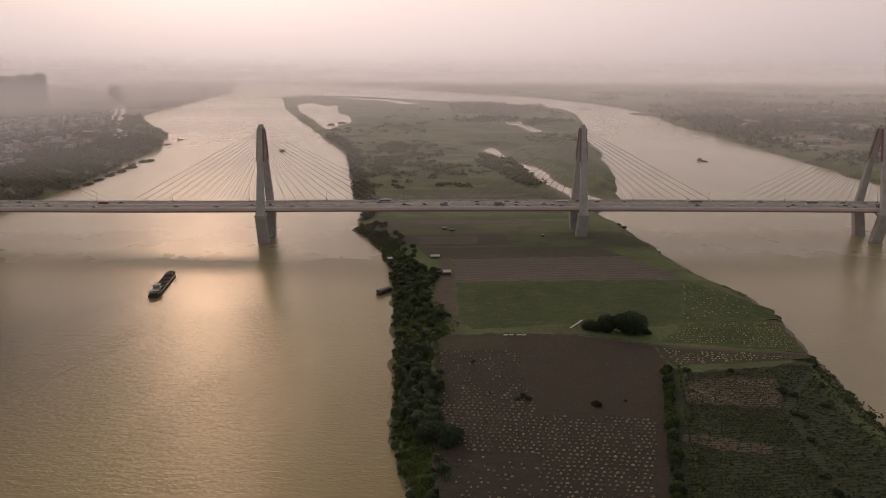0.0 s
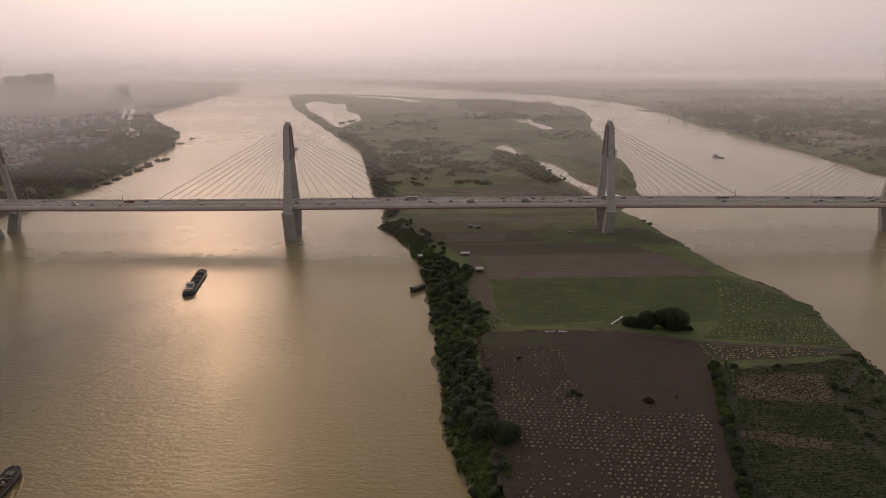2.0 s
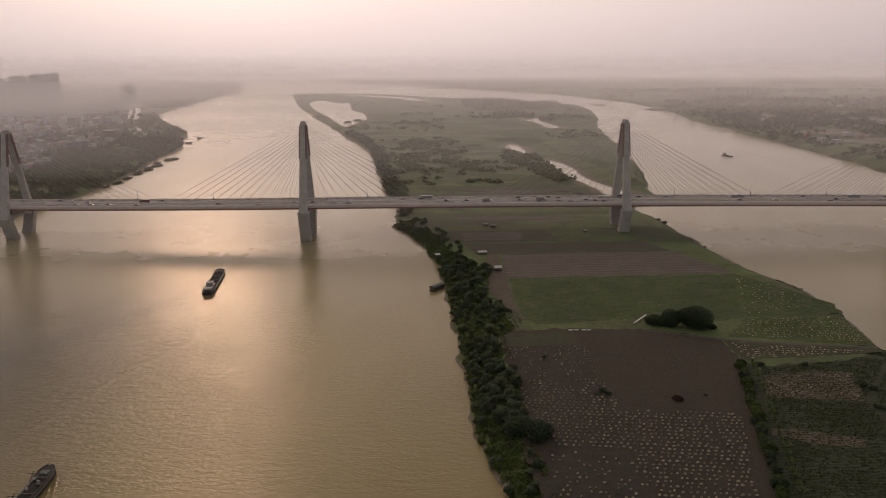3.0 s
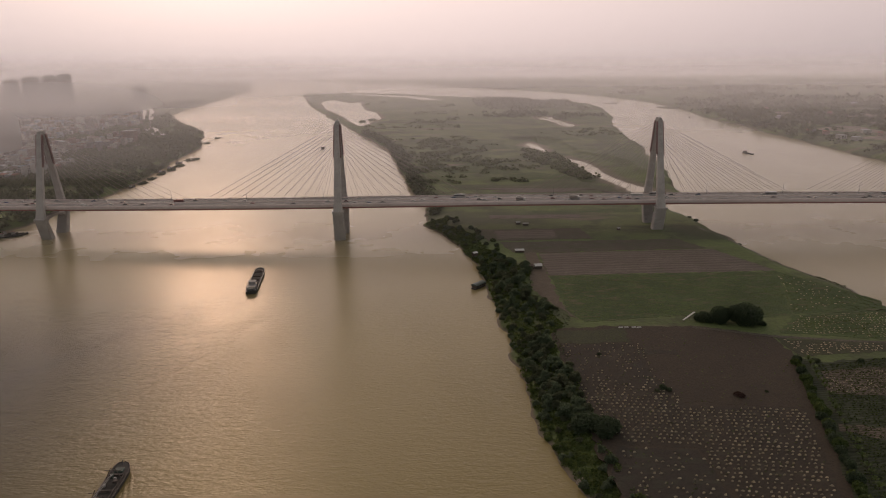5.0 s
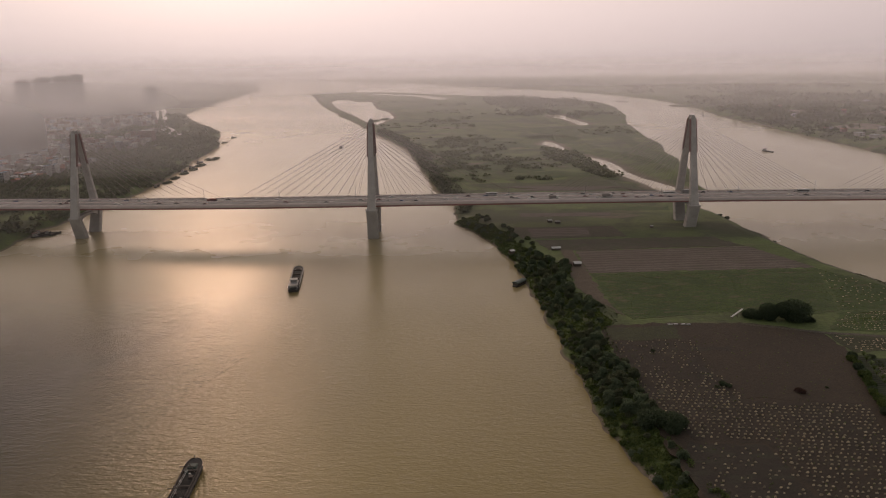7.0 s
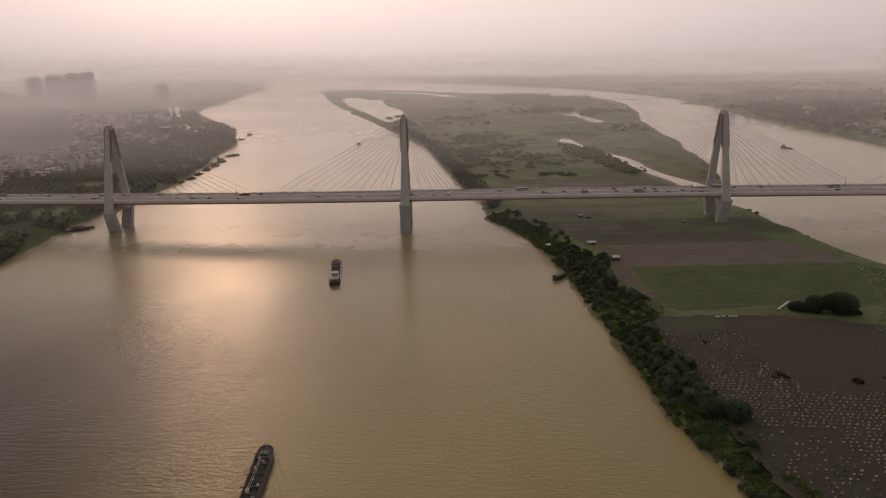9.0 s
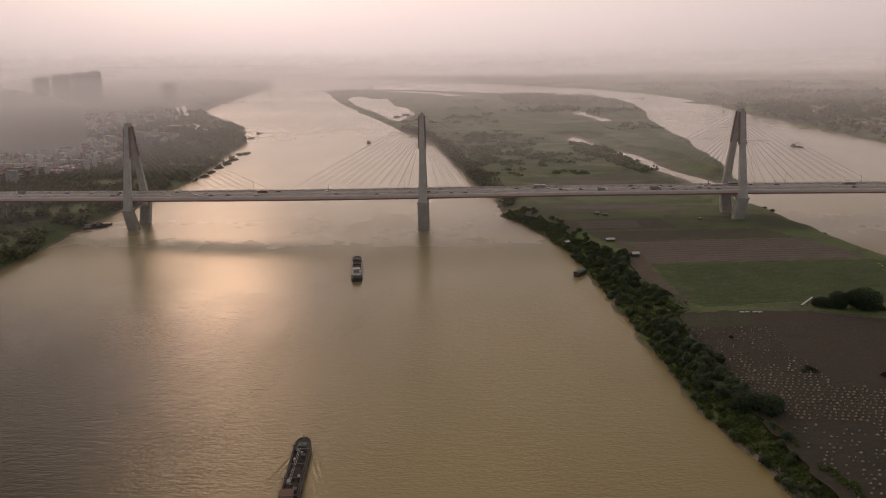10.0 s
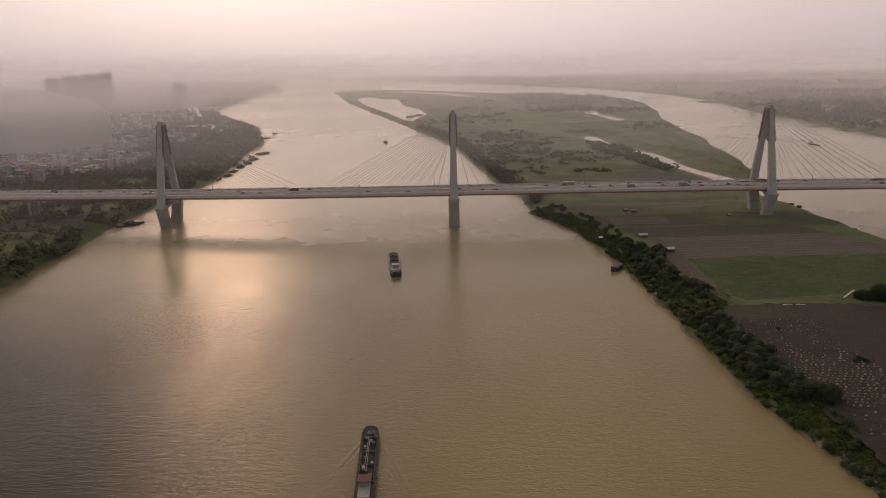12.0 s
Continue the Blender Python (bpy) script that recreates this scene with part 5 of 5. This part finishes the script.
ok = depth_inside(x, y, [(80, 1310), (112, 1290), (132, 1225), (145, 1110), (148, 1010), (112, 1000), (86, 1080), (70, 1200)]) > 6 * np.sin(x * 0.19 + y * 0.05) - 2
clumps("island_grove", x[ok], y[ok], 6.0, 5.0, 1.5, 20, MEADOW_SCRUB, "dark grove beside the inner channel", 66)
x, y = strewn(700, -110, 40, 960, 1500, 165, 0.12, 55)
clumps("island_copse", x, y, 6.0, 2.6, 1.5, 18, MEADOW_SCRUB, "loose dark copses over the island meadow", 166)
x, y = strewn(1500, 60, 380, 1950, 2850, 67, -0.35, 120)
ok = depth_inside(x, y, ISLAND) > 6
clumps("island_wood", x[ok], y[ok], 7.0, 8.0, 2.4, 10, FAR_LEAF, "low wood at the island's far end", 68)

# the city bank: trees between the water and the houses, and among them
x, y = strewn(5200, -740, -490, 380, 1560, 69, -0.5, 70)
keep = (y > 800) | (x > -528 + 8 * np.sin(y / 19)) | (np.random.RandomState(6).rand(len(x)) < 0.30)
x, y = x[keep], y[keep]
clumps("bank_trees", x, y, 4.6, 6.0, 1.5, 14, FAR_LEAF, "trees and scrub on the city bank", 70)
x, y = strewn(1300, -860, -560, 1480, 2300, 71, -0.3, 90)
clumps("headland_trees", x, y, 6.0, 7.0, 2.0, 12, FAR_LEAF, "trees on the wooded headland", 72)
x, y = strewn(3400, -1900, -660, 930, 2600, 73, 0.05, 110)
clumps("street_trees", x, y, 5.0, 8.0, 2.0, 10, FAR_LEAF, "trees among the city houses", 74)
x, y = strewn(1500, -2600, -880, 2400, 4300, 75, -0.1, 200)
clumps("far_bank_trees", x, y, 14.0, 10.0, 5.0, 9, FAR_LEAF, "distant trees along the city bank", 76)
# the right bank
x, y = strewn(3600, 625, 1250, 800, 2300, 77, 0.0, 100)
clumps("river_bank_trees", x, y, 5.5, 7.0, 2.0, 12, FAR_LEAF, "trees and scrub on the far river bank", 78)
x, y = strewn(3800, 640, 2600, 1500, 4300, 79, -0.05, 240)
clumps("far_woods", x, y, 13.0, 11.0, 4.6, 10, FAR_LEAF, "distant woods beyond the river", 80)
x, y = strewn(900, -300, 700, 3600, 4450, 81, -0.4, 200)
clumps("far_shore_woods", x, y, 16.0, 10.0, 6.0, 9, FAR_LEAF, "distant woods along the far shore", 82)

# ---- the city on the left bank ----
WALLS = [plain("cream_plaster", (0.20, 0.17, 0.145), (0.31, 0.27, 0.225), 0.9, 0.3), plain("white_plaster", (0.27, 0.255, 0.235), (0.42, 0.40, 0.37), 0.9, 0.3), plain("pink_plaster", (0.20, 0.14, 0.12), (0.28, 0.20, 0.175), 0.9, 0.3), plain("grey_plaster", (0.26, 0.25, 0.24), (0.36, 0.35, 0.33), 0.9, 0.3)]
ROOFS = [plain("red_roof_tiles", (0.20, 0.085, 0.06), (0.30, 0.13, 0.095), 0.85, 0.5), plain("grey_roof_sheet", (0.24, 0.25, 0.26), (0.36, 0.37, 0.38), 0.7, 0.4), plain("blue_roof_sheet", (0.10, 0.16, 0.22), (0.16, 0.23, 0.30), 0.6, 0.4)]


def make_house(wide, deep, floors, wall, roof, label):
    ob = empty("house", (0, 0, 0), label, "house", "houses on the city bank")
    high = floors * 3.4
    part("wall", box(bmesh.new(), -wide / 2, wide / 2, -deep / 2, deep / 2, -1.0, high), wall, ob)
    rise = 1.6 if roof is ROOFS[0] else 0.6
    bm = bmesh.new()
    loft(bm, [[(x, -deep / 2 - 0.4, high), (x, 0, high + rise), (x, deep / 2 + 0.4, high), (x, 0, high - 0.02)] for x in (-wide / 2 - 0.4, wide / 2 + 0.4)])
    part("roof", bm, roof, ob)
    if roof is not ROOFS[0]:
        part("roof_tank", tube(bmesh.new(), (wide * 0.2, -deep * 0.25, high), (wide * 0.2, -deep * 0.25, high + 2.2), 0.7, sides=8), STEEL, ob)
    first = None
    for f in range(floors):
        for x in (-wide * 0.24, wide * 0.24):
            z = f * 3.4 + 1.0
            if first is None:
                first = part("window", box(bmesh.new(), -wide * 0.15, wide * 0.15, -0.12, 0.06, 0, 1.7), GLASS, ob)
                first.matrix_local = pose(x, -deep / 2, z)
            else:
                share(first, "window", ob, pose(x, -deep / 2, z))
    return ob


HOUSES = [make_house(5, 13, 4, WALLS[0], ROOFS[0], "narrow cream plastered town house with a red tiled roof"), make_house(6, 12, 3, WALLS[1], ROOFS[1], "narrow white plastered town house with a grey roof"),
          make_house(9, 11, 2, WALLS[2], ROOFS[0], "low pink plastered house with a red tiled roof"), make_house(12, 16, 2, WALLS[3], ROOFS[1], "low grey workshop with a sheet roof"),
          make_house(5, 14, 5, WALLS[1], ROOFS[2], "tall narrow white town house with a blue roof"), make_house(7, 12, 3, WALLS[0], ROOFS[1], "cream plastered town house with a flat grey roof")]


def city_edge(y):
    """How far the houses come towards the water."""
    return float(np.interp(y, [930, 1000, 1100, 1400, 1600, 1850, 2250, 2700, 3300], [-700, -655, -640, -650, -705, -800, -950, -1140, -1250]))


rs = np.random.RandomState(91)
spots = []
for row in range(150):
    for col in range(130):
        y = 940 + row * 15.0 + rs.uniform(-3, 3)
        x = city_edge(y) - 6 - col * 11.0 - (col // 5) * 7.0 + rs.uniform(-2.5, 2.5)
        if row % 5 == 4 or x < -2500 or (x < -806 and x > -880 and 1070 < y < 1120):
            continue
        spots.append((x, y))
spots = np.array(spots)
gap = lattice_noise(spots[:, 0], spots[:, 1], 92, 120) + 0.5 * lattice_noise(spots[:, 0], spots[:, 1], 93, 40)
spots = spots[(gap > -0.25) & (rs.rand(len(spots)) > 0.18)]
order = np.argsort(np.hypot(spots[:, 0] + 170, spots[:, 1]) + rs.uniform(0, 60, len(spots)))
rng = random.Random(17)
fresh = set(range(len(HOUSES)))
for x, y in spots[order[:270]]:
    k = rng.randrange(len(HOUSES))
    m = pose(float(x), float(y), float(land_height([x], [y])[0]), 0, 0, rng.choice((0, 0, 90, -90)) + rng.uniform(-9, 9))
    if k in fresh:
        fresh.discard(k)
        HOUSES[k].matrix_world = m
    else:
        copy_thing(HOUSES[k], m)

# the houses farther back, each with its walls and ridge, joined as one
CITY, n = material("distant_house_walls")
island = n.tree.nodes.new("ShaderNodeNewGeometry").outputs["Random Per Island"]
ramp = n.tree.nodes.new("ShaderNodeValToRGB")
ramp.color_ramp.interpolation = "CONSTANT"
for at, c in ((0.0, (0.25, 0.22, 0.19)), (0.25, (0.16, 0.15, 0.145)), (0.45, (0.38, 0.36, 0.335)), (0.62, (0.18, 0.12, 0.10)), (0.78, (0.15, 0.085, 0.068)), (0.9, (0.22, 0.26, 0.30))):
    e = ramp.color_ramp.elements.new(at) if at else ramp.color_ramp.elements[0]
    e.color = (*c, 1)
n.feed(ramp.inputs[0], island)
grime = n.noise(0.4, 3.0, 0.6, n.place())
bsdf = n.add("ShaderNodeBsdfPrincipled", Base_Color=n.mix(n.step(grime, 0.3, 0.8, 0.0, 0.5), ramp.outputs[0], (0.2, 0.18, 0.16)), Roughness=0.9)
finish(n, bsdf.outputs[0])
verts, faces = [], []
rest = spots[order[270:4600]]
ground_z = land_height(rest[:, 0], rest[:, 1])
for (x, y), z in zip(rest, ground_z):
    w, d, h = rs.uniform(2.4, 6), rs.uniform(4, 8), rs.choice((6.5, 9, 9, 12, 14, 17)) * rs.uniform(0.85, 1.15)
    if rs.rand() < 0.02:
        w, d, h = rs.uniform(7, 14), rs.uniform(7, 12), rs.uniform(18, 34)
    k, r = len(verts), rs.choice((0.0, 0.0, 1.4))
    verts += [(x - w, y - d, z - 1), (x + w, y - d, z - 1), (x + w, y + d, z - 1), (x - w, y + d, z - 1), (x - w, y - d, z + h), (x + w, y - d, z + h), (x + w, y + d, z + h), (x - w, y + d, z + h)]
    faces += [(k, k + 1, k + 5, k + 4), (k + 1, k + 2, k + 6, k + 5), (k + 2, k + 3, k + 7, k + 6), (k + 3, k, k + 4, k + 7)]
    k = len(verts)
    verts += [(x - w - 0.4, y - d - 0.4, z + h + 0.02), (x + w + 0.4, y - d - 0.4, z + h + 0.02), (x + w + 0.4, y + d + 0.4, z + h + 0.02), (x - w - 0.4, y + d + 0.4, z + h + 0.02), (x - w * 0.9, y, z + h + 0.3 + r), (x + w * 0.9, y, z + h + 0.3 + r)]
    faces += [(k, k + 1, k + 5, k + 4), (k + 2, k + 3, k + 4, k + 5), (k + 1, k + 2, k + 5), (k + 3, k, k + 4)]
data = bpy.data.meshes.new("city_houses")
data.from_pydata(verts, [], faces)
data.materials.append(CITY)
tagged(new("city_houses", data), "dense quarter of small plastered houses in haze", "houses", kind="stuff")


def make_block(at, wide, deep, high, label, turn=0, bays=6, step=3.4, name="apartment_block"):
    ob = empty(name, at, label, "building", "", "", turn)
    floors = int(high / step)
    part("wall", box(bmesh.new(), -wide / 2, wide / 2, -deep / 2, deep / 2, -2, high), WALLS[3], ob)
    part("roof", box(bmesh.new(), -wide * 0.3, wide * 0.3, -deep * 0.3, deep * 0.3, high, high + 4.5), WALLS[3], ob)
    bm = bmesh.new()
    box(bm, -wide / 2 - 0.7, wide / 2 + 0.7, -deep / 2 - 0.7, deep / 2 + 0.7, 0, 0.5)
    slab = part("floor_ledge", bm, WALLS[0], ob)
    slab.matrix_local = pose(0, 0, step)
    for f in range(2, floors + 1):
        share(slab, "floor_ledge", ob, pose(0, 0, f * step))
    pane = None
    for f in range(floors):
        for b in range(bays):
            m = pose(-wide / 2 + (b + 0.5) * wide / bays, -deep / 2, f * step + 1.1)
            if pane is None:
                pane = part("window", box(bmesh.new(), -wide / bays * 0.34, wide / bays * 0.34, -0.15, 0.1, 0, 1.7), GLASS, ob)
                pane.matrix_local = m
            else:
                share(pane, "window", ob, m)
            if b < bays // 2:
                share(pane, "window", ob, pose(wide / 2, -deep / 2 + (b + 0.5) * deep / (bays // 2), f * step + 1.1, 0, 0, 90))
    return ob


make_block((-850, 1100, 7), 62, 24, 64, "tall pale apartment block with ledges at each floor", 0, 9)
make_block((-814, 1092, 7), 9, 18, 26, "lower pale wing block beside the apartment tower", 0, 3)
for x, y, w, h in ((-1578, 2700, 50, 88), (-1508, 2700, 58, 95), (-1442, 2700, 50, 100), (-1392, 2710, 46, 104), (-1126, 2700, 44, 60), (-1750, 2700, 42, 38), (-1690, 2700, 40, 42)):
    make_block((x, y, 6), w, 18, h, "distant high-rise apartment block in thick haze", 27, 6, 6.8)

# the pale embankment road along the city bank
ROAD_PALE = plain("pale_concrete_road", (0.48, 0.44, 0.40), (0.62, 0.58, 0.53), 0.8, 0.1, spread=0.0)


def ribbon(name, line, wide, mat, label, lift):
    bm, rows = bmesh.new(), []
    for k, (x, y) in enumerate(line):
        a, b = Vector(line[max(k - 1, 0)]), Vector(line[min(k + 1, len(line) - 1)])
        side = (b - a).normalized().orthogonal() * wide / 2
        rows.append([(x - side.x, y - side.y, lift), (x + side.x, y + side.y, lift), (x + side.x, y + side.y, lift - 6), (x - side.x, y - side.y, lift - 6)])
    loft(bm, rows)
    bmesh.ops.recalc_face_normals(bm, faces=bm.faces)
    return tagged(mesh_object(name, bm, mat), label, "road", kind="structure")


ribbon("road", [(-640, 1400), (-648, 1460), (-658, 1560), (-662, 1605), (-705, 1690), (-757, 1785), (-790, 1875), (-872, 2110), (-935, 2285), (-1090, 2660), (-1230, 3000)], 13, ROAD_PALE, "pale concrete embankment road along the city bank", 9.6)
ribbon("road", [(-680, 1600), (-722, 1695), (-776, 1790), (-812, 1880), (-894, 2110), (-957, 2285), (-1112, 2660), (-1250, 3000)], 10, ROAD_PALE, "pale concrete side road beside the embankment", 9.4)

# the low bridge far upstream
far_bridge = empty("girder_bridge", (-640, 4480, 0), "distant low girder bridge over the river in haze", "bridge", turn=-4)
part("deck", box(bmesh.new(), -560, 760, -7, 7, 20, 24), CONCRETE, far_bridge)
pier = part("pier", box(bmesh.new(), -4, 4, -5, 5, -3, 20), CONCRETE, far_bridge)
pier.matrix_local = pose(-500, 0, 0)
for k in range(1, 14):
    share(pier, "pier", far_bridge, pose(-500 + 92 * k, 0, 0))

# wooded islet off the right bank
bm = bmesh.new()
rows = []
for k in range(6):
    f = k / 5
    rows.append([(650 + 42 * (1 - f * 0.8) * math.cos(a) * (1 + 0.15 * math.sin(3 * a)), 2330 + 60 * (1 - f * 0.8) * math.sin(a), -1 + 4.5 * math.sin(f * 1.5)) for a in np.linspace(0, 5.9, 16)])
tagged(mesh_object("islet", loft(bm, rows), GROUND), "small scrub-covered islet near the bank", "islet", kind="structure")
clumps("islet_trees", 650 + rs.normal(size=60) * 14, 2330 + rs.normal(size=60) * 20, 7, 9, 2.5, 12, FAR_LEAF, "trees on the small islet", 95)


# bare sandy patches and sheds on the river banks


def sand_patch(x, y, rx, ry, mat, label, seed):
    rs, rings, lift = np.random.RandomState(seed), [], 0.35
    shape = 1 + 0.3 * np.sin(np.arange(28) * 2 * math.pi / 28 * 3 + seed) + rs.normal(size=28) * 0.1
    for f in np.linspace(0.05, 1.0, 7):
        px = x + rx * f * shape * np.cos(np.arange(28) * 2 * math.pi / 28)
        py = y + ry * f * shape * np.sin(np.arange(28) * 2 * math.pi / 28)
        pz = land_height(px, py) + lift * (1 if f < 0.99 else -1)
        rings.append(list(zip(px, py, pz)))
    bm = loft(bmesh.new(), rings, caps=False)
    bmesh.ops.holes_fill(bm, edges=[e for e in bm.edges if e.is_boundary and (e.verts[0].co.xy - Vector((x, y))).length < 0.3 * max(rx, ry)], sides=40)
    bmesh.ops.recalc_face_normals(bm, faces=bm.faces)
    return tagged(mesh_object("sand_patch", bm, mat), label, "sand", kind="structure")


SAND = soil("dry_pale_sand", (0.24, 0.20, 0.155), (0.38, 0.32, 0.25), 0.0, 0, (0.08, 0.08, 0.045), 0.35)
for k, (x, y, rx, ry) in enumerate(((800, 1560, 60, 70), (760, 1400, 45, 40), (850, 1420, 55, 40), (790, 1760, 50, 60), (860, 1960, 60, 70), (930, 1650, 50, 60), (735, 1260, 30, 26), (1020, 1900, 90, 80))):
    sand_patch(x, y, rx, ry, SAND, "bare sandy patch on the river bank", 300 + k)
for k, (x, y, rx, ry) in enumerate(((-540, 535, 18, 20), (-560, 580, 16, 14))):
    sand_patch(x, y, rx, ry, SAND, "bare sandy patch near the city bank", 320 + k)
for k, (x, y, rx, ry, m) in enumerate(((60, 900, 90, 16, GREY_ROWS), (-20, 860, 44, 18, GREY_ROWS), (60, 1000, 70, 30, PASTURE), (-10, 1080, 60, 60, PASTURE), (235, 1180, 30, 160, PASTURE), (245, 1500, 40, 130, PASTURE), (150, 1560, 60, 120, PASTURE), (0, 1350, 60, 90, PASTURE))):
    sand_patch(x, y, rx, ry, m, "field patch on the far part of the island", 340 + k)
for k in range(26):
    x, y = rng.uniform(660, 1250), rng.uniform(1350, 2300)
    if float(land_height([x], [y])[0]) > 5:
        m = pose(x, y, float(land_height([x], [y])[0]), 0, 0, rng.uniform(0, 180))
        copy_thing(HOUSES[3 if k % 2 else 2], m)

# floating weed and moored rafts along the city bank
rs = np.random.RandomState(140)
for x, y, r in ((-488, 1257, 13), (-486, 1184, 8), (-484, 1140, 7), (-484, 1100, 6), (-483, 1058, 6), (-481, 1020, 6), (-536, 1500, 6)):
    a, f = rs.uniform(0, 6.28, 60), np.sqrt(rs.rand(60)) * r
    ob = clumps("floating_weed", x + f * np.cos(a) * 0.8, y + f * np.sin(a) * 1.6, 2.2, 1.6, 0.8, 9, FAR_LEAF, "dark mat of floating water weed near the bank", 141 + int(r), True)
for x, y, r in ((-268, 1955, 8), (-246, 2005, 10)):
    a, f = rs.uniform(0, 6.28, 40), np.sqrt(rs.rand(40)) * r
    clumps("reed_islet", x + f * np.cos(a), y + f * np.sin(a) * 1.5, 3.0, 2.4, 1.2, 9, FAR_LEAF, "small reedy islet in the pond", 160 + int(r), True)

# worked land on the city bank below the bridge, and slumps of pale earth on the island's shore
for k, (x, y, rx, ry, m) in enumerate(((-600, 640, 55, 16, DARK_GRASS), (-625, 590, 70, 12, GREY_ROWS), (-600, 700, 60, 14, GREY_ROWS), (-640, 750, 70, 12, DARK_GRASS), (-590, 540, 40, 10, GREY_ROWS), (-610, 665, 60, 6, DARK_GRASS))):
    sand_patch(x, y, rx, ry, m, "strip of worked land on the city bank", 380 + k)
for k, (y, inward, rx, ry) in enumerate(((229, 2.5, 2.2, 4.5), (243, 3.5, 2.8, 5.0), (256, 3.0, 2.2, 4.0), (268, 2.0, 1.6, 3.0), (218, 4.0, 2.4, 4.0), (377, 1.8, 1.2, 4.0), (418, 1.6, 1.2, 5.0), (468, 1.8, 1.3, 5.0), (520, 1.8, 1.4, 5.0))):
    sand_patch(shore_x(y) + inward, y, rx, ry, SAND, "slump of pale bare earth on the river bank", 400 + k)

# a narrow pale beach along the island's eastern water line
for k, y in enumerate(range(300, 690, 15)):
    xs = np.arange(120.0, 300.0, 0.5)
    dry = xs[land_height(xs, np.full(xs.size, float(y))) > 0.15]
    if dry.size:
        sand_patch(float(dry.max()) - 4.0, y, 3.8 + 0.9 * math.sin(k * 1.7), 9.0, SAND, "strip of pale sand along the water line", 430 + k)
